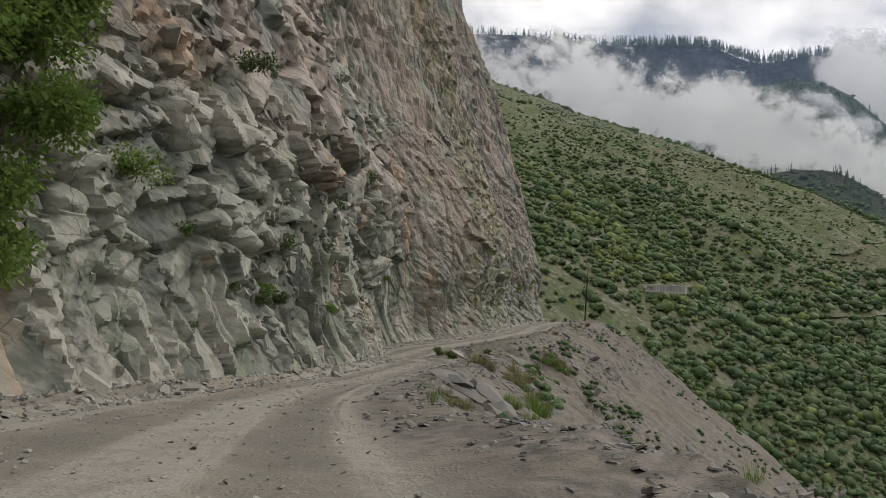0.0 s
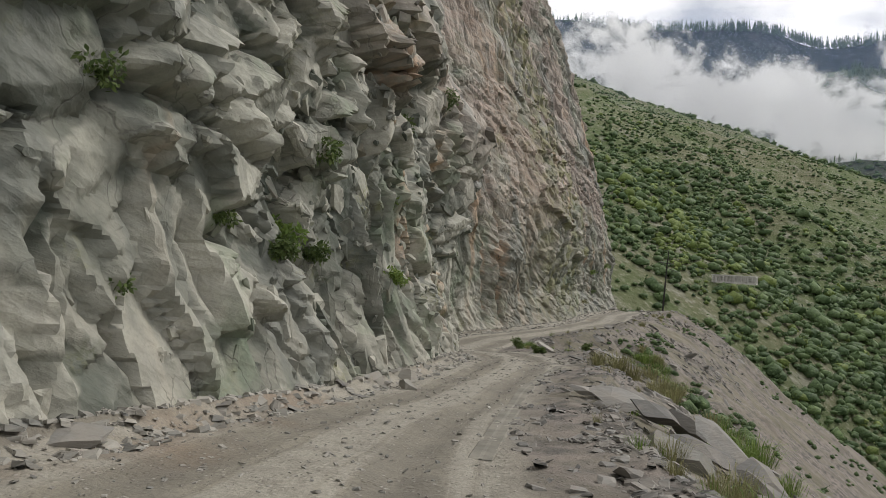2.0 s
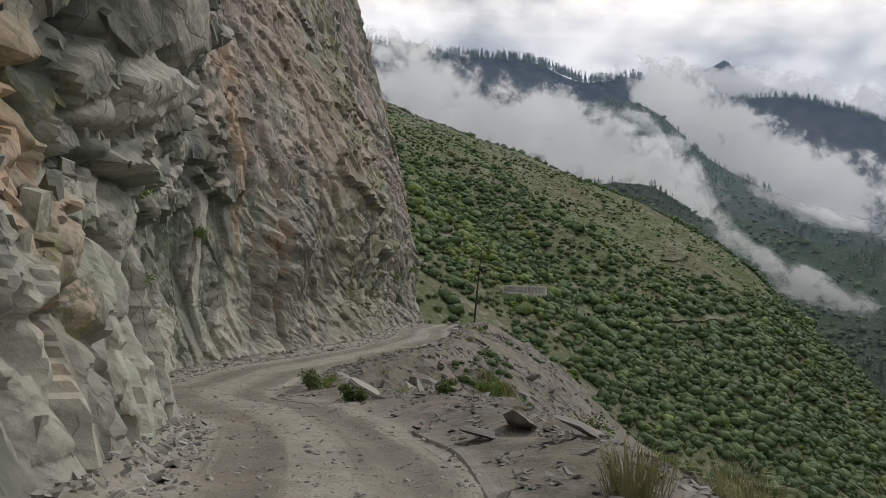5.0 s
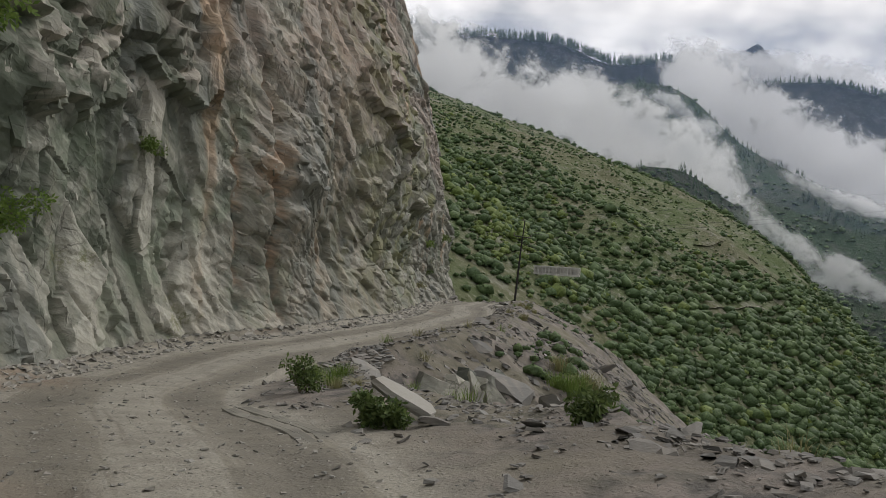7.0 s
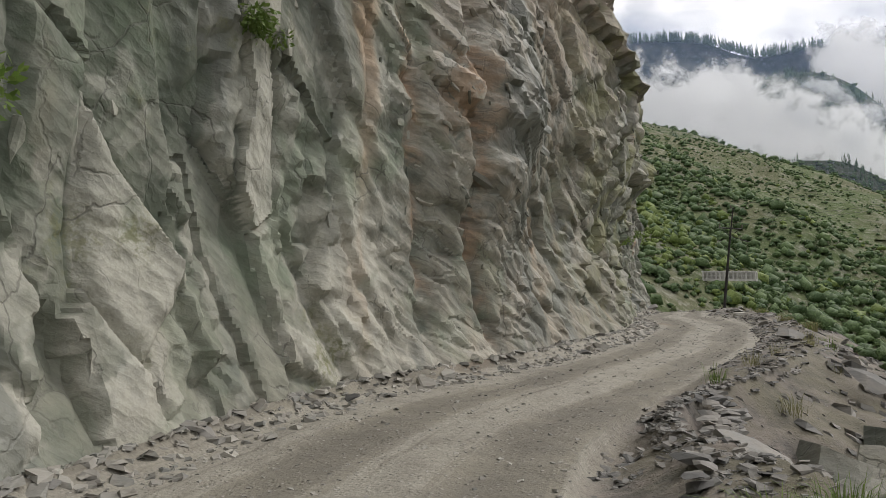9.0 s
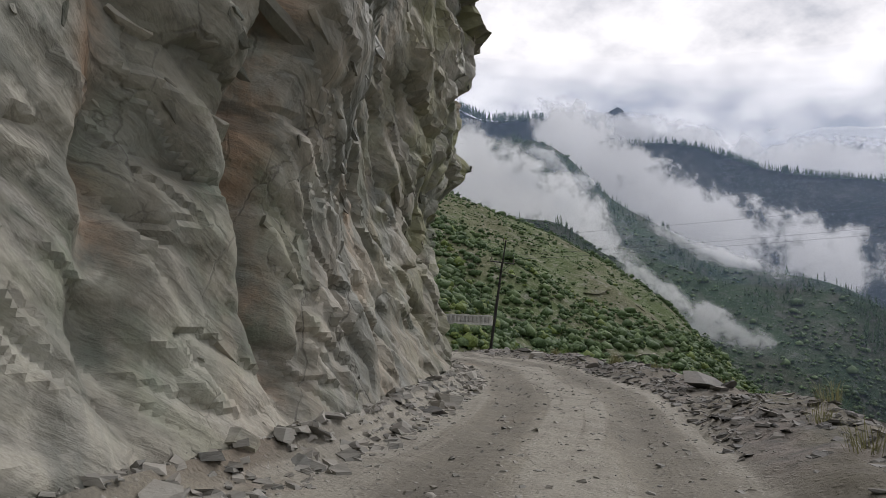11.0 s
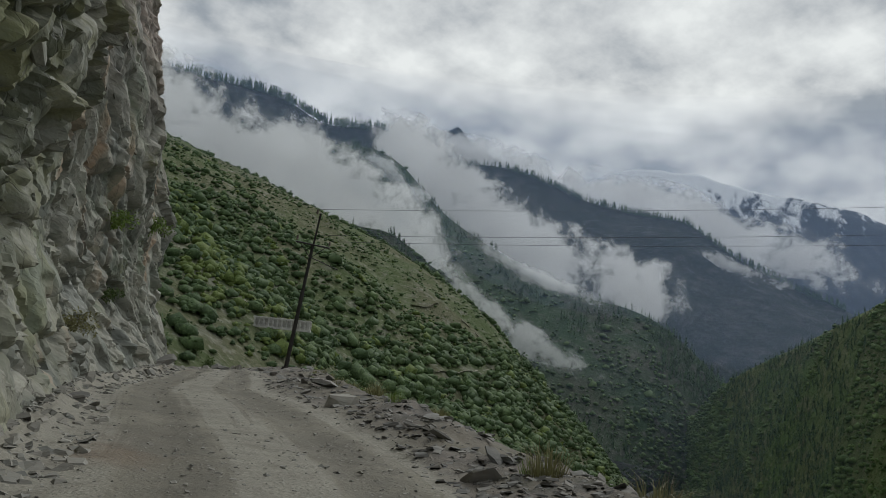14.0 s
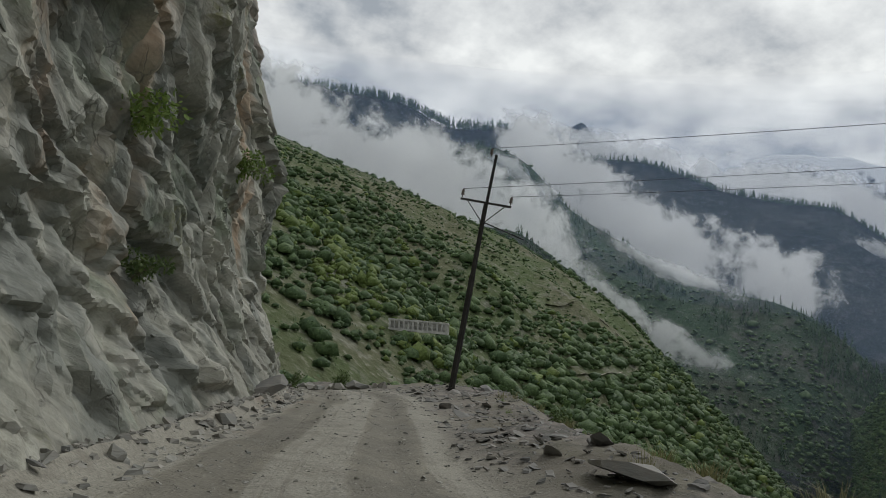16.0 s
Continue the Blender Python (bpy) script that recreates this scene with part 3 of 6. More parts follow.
def build_ground():
    n = 1139
    f, e, b = stations(FOOT, n), stations(EDGE, n), stations(BRINK, n)
    level = road_z((f[:, 1] + e[:, 1]) / 2)
    along = np.gradient(b, axis=0)
    along /= np.linalg.norm(along, axis=1)[:, None]
    out = np.stack([along[:, 1], -along[:, 0]], 1)
    mean = np.array([0.965, -0.26])
    cols, across, wild = [], [], []
    run_at = np.r_[0, np.cumsum(np.linalg.norm(np.diff((f + e) / 2, axis=0), axis=1))]

    def add(xy, z, ac, wi):
        cols.append(np.c_[xy, z])
        across.append(np.full(n, ac))
        wild.append(np.broadcast_to(wi, (n,)))

    for w in np.linspace(-0.9, 0, 9)[:-1]:
        add(f + (f - e) / np.linalg.norm(f - e, axis=1)[:, None] * -w * 2.2, level + 0.12, 0, 0.0)
    for w in np.linspace(0, 1, 34):
        p = f + (e - f) * w
        ruts = -0.05 * math.exp(-((w - 0.34) / 0.06) ** 2) - 0.06 * math.exp(-((w - 0.80) / 0.06) ** 2)
        rough = 0.05 * fbm(p[:, 0] * 0.8, p[:, 1] * 0.8, 5) + 0.025 * fbm(p[:, 0] * 4, p[:, 1] * 4, 6)
        bank = 0.22 * max(0.0, 1 - w / 0.12) ** 2
        add(p, level + ruts + rough + bank, w, 0.0)
    berm = 0.15 + 0.16 * vnoise(b[:, 1] * 0.3, b[:, 1] * 0, 3) + 0.15 * np.exp(-((b[:, 1] - 64) / 3) ** 2)
    berm = berm * np.interp(b[:, 1], [8, 14, 26, 32], [1, 0.1, 0.1, 1])
    sunk = 0.30 * np.exp(-((e[:, 1] - 58.5) / 3.2) ** 2)
    for w in np.linspace(0, 1, 18)[1:]:
        p = e + (b - e) * w
        rough = 0.22 * w * fbm(p[:, 0] * 0.9, p[:, 1] * 0.9, 8) + 0.05 * fbm(p[:, 0] * 4, p[:, 1] * 4, 9)
        add(p, level + berm * math.sin(min(1, w * 1.25) * math.pi / 2) - sunk * math.sin(math.pi * w ** 0.6) + rough, 1 + w * 0.3, min(1.0, 0.15 + w))
    run = np.concatenate([np.linspace(0, 12, 66)[1:], np.linspace(12, 60, 34)[1:], np.linspace(60, 320, 20)[1:]])
    for r in run:
        k = min(1.0, r / 25)
        way = out * (1 - k) + mean * k
        way /= np.linalg.norm(way, axis=1)[:, None]
        p = b + way * r
        drop = 0.50 * r + 0.30 * max(0, r - 4) + 0.12 * max(0, r - 16) - 0.35 * max(0, r - 170)
        drop = drop + 0.5 * min(1, r / 0.5) * np.exp(-((b[:, 1] - 60.8) / 2.6) ** 2)
        keep = min(1.0, r / 2.5)
        outcrop = np.clip(0.45 + 1.9 * fbm(p[:, 0] / 6, p[:, 1] / 6, 35) + 0.5 * np.exp(-((b[:, 1] - 56) / 7) ** 2 - ((r - 3) / 4) ** 2), 0.05, 1.1)
        crag = 0.75 * crystal(*turned(p[:, 0], p[:, 1], 20, 2.6, 3.4), 31) + 0.40 * crystal(*turned(p[:, 0], p[:, 1], 65, 1.0, 1.5), 32) + 0.20 * crystal(*turned(p[:, 0], p[:, 1], 40, 0.45, 0.62), 33)
        soil = 0.35 * fbm(p[:, 0] / 1.6, p[:, 1] / 1.6, 36) + 0.06 * fbm(p[:, 0] * 3, p[:, 1] * 3, 37)
        bumps = keep * (0.6 * outcrop * crag + soil) + min(1, r / 20) * 2.2 * fbm(p[:, 0] * 0.09, p[:, 1] * 0.09, 12)
        add(p, level + berm - drop + bumps, 1.3, np.ones(n))
    co = np.stack(cols, 1)
    me = grid_mesh("ground", co, DIRT, True, (("across", np.stack(across, 1)), ("wild", np.stack(wild, 1)), ("run", np.repeat(run_at[:, None], len(cols), 1))))
    me.set_sharp_from_angle(angle=radians(40))
    tagged(new("ground", me), "unpaved mountain road of pale grey dust and gravel with a rubble slope below", "ground", kind="structure")
    return co


GROUND = build_ground()


# ---------------------------------------------------------------- the cliff
LEAN_H = [-1, 0, 1.2, 2.5, 4, 6, 9, 12, 16, 22, 30, 36, 50, 64]
LEAN = [0.1, 0.0, -0.45, -0.8, -0.65, -0.3, -0.3, -0.9, -2.3, -4.5, -6.8, -8.6, -14.4, -24]
# Bulges and hollows: y, height above the road, reach along and up, depth.
BULGES = [(41.5, 8.5, 3.2, 3.2, 1.5), (26, 6.3, 4.5, 2.0, 0.35), (81.5, 9.0, 2.6, 3.6, 0.75), (75.5, 7, 2.2, 2.2, 0.6), (81.8, 6.2, 1.3, 0.8, 0.9), (95, 4, 5, 3, -0.5),
          (104, 9, 4, 5, -1.2), (66, 5, 1.6, 2.5, 0.9), (70, 5, 2, 3, -0.5), (20, 4.2, 5, 1.2, 0.35), (48, 6, 3, 5, -0.6), (112, 8, 4, 5, -0.6), (112, 15, 7, 6, -1.3),
          (58, 11, 4, 3, 0.9), (33, 11, 4, 2.5, 0.9), (37, 5.0, 1.5, 2.0, -0.6), (32.5, 7.6, 2.4, 1.7, -0.9), (24, 3.6, 1.0, 0.7, -0.35)]
# Roofs, where the rock breaks off and juts over what is below: middle y, half length, height, depth, tilt along the road.
ROOFS = [(24.1, 1.3, 4.3, 0.60, -0.10), (20.6, 1.6, 3.15, 0.42, -0.05), (18.0, 1.4, 4.4, 0.40, 0.10), (27.4, 1.7, 6.9, 0.80, -0.25), (31.6, 2.2, 8.7, 0.95, -0.15), (16.0, 1.2, 6.4, 0.5, 0.2), (22.4, 1.4, 6.6, 0.5, -0.3),
         (34.4, 1.2, 5.2, 0.45, -0.3), (36.6, 1.3, 6.6, 0.5, -0.3), (61.4, 1.6, 7.3, 0.60, -0.15), (57.6, 1.8, 5.9, 0.5, 0.1), (73.4, 2.6, 8.9, 0.70, -0.35), (106.2, 1.8, 6.7, 0.55, -0.4), (95.2, 1.8, 2.9, 0.30, -0.3), (99.0, 1.4, 6.2, 0.4, -0.3),
         (84.5, 1.3, 4.0, 0.4, -0.3), (78.6, 1.2, 3.0, 0.35, -0.2), (87.5, 1.6, 6.0, 0.5, -0.4)]
# Columns of orange, weathered rock: y, half width, from and to height.
RUSTY = [(64.2, 0.16, 1.6, 7.0), (65.75, 0.17, 0.4, 9.0), (31.0, 0.45, 2.4, 7.5), (36.5, 0.7, 2.5, 6.0), (27.6, 0.9, 6.6, 9.0), (65.0, 0.7, 4.6, 6.6), (94.6, 0.35, 3.0, 6.0), (96.8, 0.5, 1.5, 3.2), (18.5, 1.6, 8.0, 10.5)]


def rock_relief(S, H, Y):
    """How far the rock stands out: large broken faces with smaller ones in some of them; also a shade of its own for every face."""
    wx, wy = S + 0.45 * fbm(S * 0.33, H * 0.33, 41), H + 0.45 * fbm(S * 0.33, H * 0.33, 42)
    # blocks with overhanging lower lips
    fa, ra, ea = slabs(wx, wy, 22, 1.75, 1.35, 51, -0.25, 0.95, 0.16)
    fb, rb, eb = slabs(wx, wy, 31, 0.76, 0.56, 61, -0.35, 1.0, 0.13)
    fc, rc, _ = slabs(wx, wy, 40, 0.36, 0.27, 71, -0.4, 1.05, 0.11)
    ripe_a, ripe_b = (ra * 7.31) % 1, (rb * 5.17) % 1
    ripe_a = np.clip(1.5 * ripe_a - 0.15, 0.06, 1)
    block = 0.46 * fa + (0.25 + 0.75 * ripe_a) * 0.30 * fb + (0.2 + 0.8 * ripe_a) * (0.3 + 0.7 * ripe_b) * 0.17 * fc
    block = block - 0.34 * np.exp(-(ea / 0.11) ** 2) * (ripe_b > 0.3) - 0.16 * ripe_a * np.exp(-(eb / 0.09) ** 2) * (ripe_b > 0.35)
    block_tone = 0.34 * ra + 0.40 * rb + 0.26 * rc
    # upright panels that lean a little along the road
    pa, qa, ga = slabs(wx, wy, 13, 0.95, 3.0, 81, -0.15, 1.15, 0.19)
    pb, qb, _ = slabs(wx, wy, 16, 0.42, 1.0, 91, -0.3, 1.0, 0.12)
    split = np.clip(1.7 * ((qa * 6.7) % 1) - 0.3, 0.05, 1)
    panel = 0.40 * pa + split * (0.16 * pb + 0.12 * fc) + 0.06 * pb - 0.20 * np.exp(-(ga / 0.11) ** 2) * (split > 0.2)
    panel_tone = 0.58 * qa + 0.30 * qb + 0.12 * rc
    # beds that run down along the road
    da, ta, ha = slabs(wx, wy, 63, 1.1, 2.6, 101, 0.0, 1.0, 0.15)
    db, tb, _ = slabs(wx, wy, 60, 0.46, 1.1, 111, 0.0, 1.0, 0.13)
    dc, tc, _ = slabs(wx, wy, 66, 0.26, 0.66, 121, 0.0, 1.0, 0.11)
    worn = np.clip(1.6 * ((ta * 8.3) % 1) - 0.2, 0.15, 1)
    lap = plates(*turned(wx, wy, 62, 0.9, 2.6), 175)
    bed = 0.30 * da + worn * (0.17 * db + 0.09 * dc) + 0.10 * lap - 0.14 * np.exp(-(ha / 0.10) ** 2) * ((tb * 3.3) % 1 > 0.5)
    bed_tone = 0.40 * ta + 0.36 * tb + 0.24 * tc
    far_end = np.interp(Y + 0.3 * vnoise(S / 2, H / 1.5, 92), [62.5, 63.3], [0, 1])
    top = np.interp(Y, [8, 20, 24, 27, 31, 33, 44, 48, 62], [2.0, 2.0, 2.4, 4.6, 4.4, 1.6, 2.2, 6.8, 6.8])
    upright = np.clip(0.5 + (top - H + 1.1 * vnoise(S / 1.8, H / 3, 93)) / 0.9, 0, 1)
    bed_part = 1 - 0.8 * np.interp(Y + vnoise(S / 2, H / 2, 48), [72, 75, 88, 92], [0, 1, 1, 0])
    near = upright * panel + (1 - upright) * block
    bed, bed_tone = bed_part * bed + (1 - bed_part) * block, bed_part * bed_tone + (1 - bed_part) * block_tone
    tone = (1 - far_end) * (upright * panel_tone + (1 - upright) * block_tone) + far_end * bed_tone
    tone = tone - 0.13 * np.interp(Y, [23.5, 25.5, 30, 32], [0, 1, 1, 0]) * upright
    near = near * np.interp(Y, [54, 57, 64], [1, 0.75, 0.75])
    de, te, he = slabs(wx, wy, 58, 0.36, 1.15, 131, -0.3, 1.1, 0.12)
    df, tf, _ = slabs(wx, wy, 64, 0.20, 0.55, 141, -0.3, 1.1, 0.10)
    ripple = 0.16 * da + 0.13 * db + (0.35 + 0.65 * worn) * (0.085 * de + 0.045 * df) - 0.06 * np.exp(-(he / 0.09) ** 2) * ((te * 3.7) % 1 > 0.6)
    steep = 0.3 * np.interp(Y, [88, 92, 112], [0, 1, 1])
    bed, tone = bed * (1 - steep) * (1 + 1.2 * steep) + steep * 1.2 * panel, tone * (1 - steep) + steep * panel_tone
    flat_wall = np.interp(Y, [67, 71], [1, 0])
    bed = bed * (1 - flat_wall) + flat_wall * ripple
    tone = tone * (1 - 0.5 * flat_wall * far_end) + 0.5 * flat_wall * far_end * (0.55 * te + 0.45 * tf)
    return (1 - far_end) * near + far_end * bed, tone, far_end * bed_part


def build_cliff():
    fine = smooth_line(FOOT, 0.044)
    y = fine[:, 1]
    count = np.arange(len(fine))
    close = ((y > 21) & (y < 31)) | ((y > 58) & (y < 69)) | ((y > 92) & (y < 102))
    keep = np.where((y < 8) | (y > 121), count % 12 == 0, close | (count % 2 == 0))
    s_all = np.r_[0, np.cumsum(np.linalg.norm(np.diff(fine, axis=0), axis=1))]
    tangent = np.gradient(fine, axis=0)
    box = np.ones(155) / 155
    tangent = np.stack([np.convolve(np.pad(tangent[:, k], 77, "edge"), box, "valid") for k in (0, 1)], 1)
    tangent /= np.linalg.norm(tangent, axis=1)[:, None]
    normal = np.stack([tangent[:, 1], -tangent[:, 0]], 1)
    base, s, normal = fine[keep], s_all[keep], normal[keep]
    h = np.concatenate([np.arange(-0.9, 4.6, 0.052), np.arange(4.6, 8, 0.085), np.arange(8, 20, 0.2), np.arange(20, 40, 0.7), np.arange(40, 66, 2.6)])
    S, H = np.meshgrid(s, h, indexing="ij")
    Y = np.repeat(base[:, 1][:, None], len(h), 1)
    off = np.interp(H, LEAN_H, LEAN)
    for by, bh, wy, wh, depth in BULGES:
        off = off + depth * np.exp(-((Y - by) / wy) ** 2 - ((H - bh) / wh) ** 2)
    ragged = 0.35 * np.round(2.2 * vnoise(S / 0.55, S * 0, 45)) / 2.2 + 0.12 * vnoise(S * 4, S * 0, 46)
    for ry, half, rh, depth, slant in ROOFS:
        over = H - rh - slant * (Y - ry) - ragged
        off = off + depth * np.clip(over / 0.14, 0, 1) * np.exp(-np.clip(over, 0, 9) / 1.6) * np.clip((half - np.abs(Y - ry)) / 0.3, 0, 1)
    detail, tone, bedded = rock_relief(S, H, Y)
    foot = np.clip(0.3 + H / 1.2, 0.25, 1)
    grow = 1 + np.clip(H - 12, 0, 30) * 0.035
    off = off + grow * foot * detail
    off = off - 0.12 * np.exp(-((Y - 92) / 6) ** 2) * np.clip(H - 2, 0, 9)
    off = off - np.interp(Y, [12, 15, 19, 23, 34, 40, 43, 46, 58, 61], [0.14, 0.15, 0.15, 0.14, 0.13, 0.08, 0.07, 0.13, 0.13, 0]) * np.clip(H - 2.5, 0, 8)
    off = off + 0.5 * fbm(S / 9, H / 9, 95) * np.clip(H / 4, 0, 1) + 0.03 * fbm(S * 2.2, H * 2.2, 96)
    # upright joints in the bedded rock
    for jy, deep in ((64.3, 0.22), (65.7, 0.40), (69.5, 0.3), (75.4, 0.35), (86, 0.4), (97.2, 0.3), (101, 0.35)):
        off = off - deep * np.exp(-((Y - jy + 0.10 * H - 0.25 * vnoise(H / 0.7, H * 0 + jy, 47)) / 0.16) ** 2) * np.clip(H, 0, 1)
    P = base[:, None, :] + normal[:, None, :] * off[..., None]
    Z = road_z(Y) + H
    co = np.concatenate([P, Z[..., None]], -1)
    rust = 0 * H
    for ry, half, low, high in RUSTY:
        rust = np.maximum(rust, np.exp(-((Y - ry + 0.12 * (H - low)) / half) ** 2) * np.clip((H - low) / 0.5 + 0.5, 0, 1) * np.clip((high - H) / 0.8 + 0.5, 0, 1))
    rust = np.maximum(rust, 0.35 * np.exp(-((Y - 69) / 5) ** 2))
    me = grid_mesh("cliff", co, ROCK, True, (("tone", tone), ("high", H), ("along", S), ("moss", np.exp(-((Y - 80) / 9.5) ** 4) * np.clip(0.5 + H / 6, 0, 1)), ("bedded", bedded), ("damp", np.exp(-((Y - 56) / 7) ** 4)), ("rust", rust)))
    me.set_sharp_from_angle(angle=radians(27))
    ob = tagged(new("cliff", me), "overhanging cliff of fractured grey-green and reddish rock", "cliff", kind="structure")
    return ob, co, S, H, normal


def build_upper_slope(top):
    """The mountainside that goes on above and behind the cliff."""
    rows = []
    for d in (-1.0, 6, 14, 26, 42, 64, 95, 140, 200, 280):
        rise = 0.75 * max(d, 0) + 5 * fbm(top[:, 1] / 25 + d, top[:, 1] * 0 + d / 20, 281) * min(1, max(d, 0) / 14)
        rows.append(np.c_[top[:, 0] - max(d, 0), top[:, 1] + 0.1 * max(d, 0), top[:, 2] + rise + min(d, 0)])
    me = grid_mesh("mountainside", np.stack(rows, 1), HILL, True)
    tagged(new("mountainside", me), "steep scrub mountainside rising above the cliff", "hillside", kind="structure")


CLIFF_OB, CLIFF, CLIFF_S, CLIFF_H, CLIFF_OUT = build_cliff()


build_upper_slope(CLIFF[::6, -1])


def block_shape(seed):
    """An angular block about one metre across: a box with its corners broken off."""
    rng = random.Random(seed)
    bm = bmesh.new()
    bmesh.ops.create_cube(bm, size=1)
    for v in bm.verts:
        v.co *= rng.uniform(0.82, 1.15)
    for k in range(10):
        d = Vector((rng.gauss(0, 1), rng.gauss(0, 1), rng.gauss(0, 1))).normalized()
        reach = rng.uniform(0.30, 0.56)
        cut = bmesh.ops.bisect_plane(bm, geom=bm.verts[:] + bm.edges[:] + bm.faces[:], plane_co=d * reach, plane_no=d, clear_outer=True)
        edges = [e for e in cut["geom_cut"] if isinstance(e, bmesh.types.BMEdge)]
        if len(edges) > 2:
            bmesh.ops.contextual_create(bm, geom=edges)
    bmesh.ops.recalc_face_normals(bm, faces=bm.faces)
    bmesh.ops.triangulate(bm, faces=bm.faces)
    bm.verts.ensure_lookup_table()
    bm.verts.index_update()
    v = np.array([tuple(x.co) for x in bm.verts])
    f = np.array([[x.index for x in face.verts] for face in bm.faces])
    bm.free()
    return v, f


def build_blocks():
    """Broken blocks and plates that jut from the cliff; the nearest large ones are objects of their own."""
    rng = np.random.default_rng(66)
    plain = [block_shape(700 + k) for k in range(22)]
    meshes = [raw_mesh(bpy.data.meshes.new("rock_block"), v, f, BLOCK) for v, f in plain]
    y_of = CLIFF[:, 8, 1]
    rows_ok = np.where((y_of > 6) & (y_of < 119))[0]
    verts, faces, tones, highs, alongs, count, singles = [], [], [], [], [], 0, 0
    for n, low, high, top in ((1500, 0.30, 0.72, 14), (8000, 0.10, 0.30, 10)):
        shapes = plain
        i = rng.choice(rows_ok, n)
        h = top * rng.uniform(0, 1, n) ** 1.25
        size = low + (high - low) * rng.uniform(0, 1, n) ** 1.6
        size = size * (1 + np.clip(h - 8, 0, 20) * 0.03)
        y = y_of[i]
        for k in range(n):
            j = int(np.searchsorted(CLIFF_H[0], h[k]))
            p, out, s = CLIFF[i[k], j], np.r_[CLIFF_OUT[i[k]], 0], size[k]
            side = np.array([-out[1], out[0], 0])
            if y[k] > 62:
                if low > 0.9 or (low > 0.3 and rng.uniform() > 0.3):
                    continue
                s *= 0.6
            calm = np.interp(y[k], [44, 50, 63, 68, 90], [1.0, 0.85, 0.8, 0.25, 0.3])
            ripe = 0.5 + 1.5 * float(vnoise(np.array([CLIFF_S[i[k], 0] / 4.5]), np.array([h[k] / 3.6]), 91)[0])
            if rng.uniform() > (0.10 + 0.75 * calm) * max(0.06, ripe) * (0.25 if h[k] < 2.2 else 1) * (0.2 if 47 < y[k] < 63 or 27 < y[k] < 30.5 and h[k] < 4.5 else 1):
                continue
            if 54 < y[k] < 64:
                phi, long, wide = radians(82 + rng.normal(0, 7)), 2.0, 0.75
            elif y[k] >= 64:
                phi, long, wide = radians(28 + rng.normal(0, 9)), rng.uniform(1.4, 2.6), 0.55
            else:
                phi, long, wide = radians(rng.normal(24, 9) if h[k] > 2.5 else rng.normal(75, 12)), rng.uniform(1.1, 1.9), rng.uniform(0.5, 0.9)
            axis = side * math.cos(phi) - np.array([0, 0, 1]) * math.sin(phi)
            across = side * math.sin(phi) + np.array([0, 0, 1]) * math.cos(phi)
            m = np.stack([across, out, axis], 1)
            a, b = rng.normal(0, 0.20 * (0.4 + calm), 2)
            tip = np.array([[1, -a, 0], [a, 1, -b], [0, b, 1]])
            m = m @ tip * (s * np.array([wide, rng.uniform(0.5, 0.85) * (0.5 + 0.5 * calm), long]))
            q, f = shapes[k % len(shapes)]
            centre = p - out * (s * (0.20 + 0.16 * rng.uniform()))
            if singles < 280 and 15 < y[k] < 47 and h[k] < 7.5 and 0.30 < s < 2.2:
                ob = new("rock_block", meshes[k % len(shapes)])
                ob.matrix_world = Matrix.Translation(centre) @ Matrix([tuple(r) for r in m]).to_4x4()
                ob.parent = CLIFF_OB
                singles += 1
                continue
            v = q @ m.T + centre
            verts.append(v)
            faces.append(f + count)
            count += len(v)
            tones.append(np.full(len(v), rng.uniform(0.1, 0.85)))
            highs.append(v[:, 2] - road_z(v[:, 1]))
            alongs.append(CLIFF_S[i[k], 0] + (q @ m.T) @ side)
    low_y = np.concatenate(verts)[:, 1]
    far = np.interp(low_y, [61, 65], [0, 1])
    me = raw_mesh(bpy.data.meshes.new("broken_blocks"), np.concatenate(verts), np.concatenate(faces), ROCK, False,
                  (("tone", np.concatenate(tones)), ("high", np.concatenate(highs)), ("along", np.concatenate(alongs)), ("moss", 0 * np.concatenate(tones)), ("bedded", far), ("damp", np.exp(-((low_y - 56) / 7) ** 4)), ("rust", 0.35 * np.exp(-((low_y - 69) / 5) ** 2))))
    ob = tagged(new("broken_blocks", me), "jutting angular blocks and plates of the cliff", kind="stuff")
    ob.parent = CLIFF_OB


build_blocks()

# ---------------------------------------------------------------- far land
HERE = np.array([1.4, 65.6, -2.8])


def afar(az, el, dist):
    """The place at that bearing (degrees, clockwise from y), height angle and distance from the middle of the walk."""
    a, e = np.radians(az), np.radians(el)
    return HERE + np.stack([np.sin(a) * np.cos(e), np.cos(a) * np.cos(e), np.sin(e)], -1) * np.asarray(dist)[..., None]


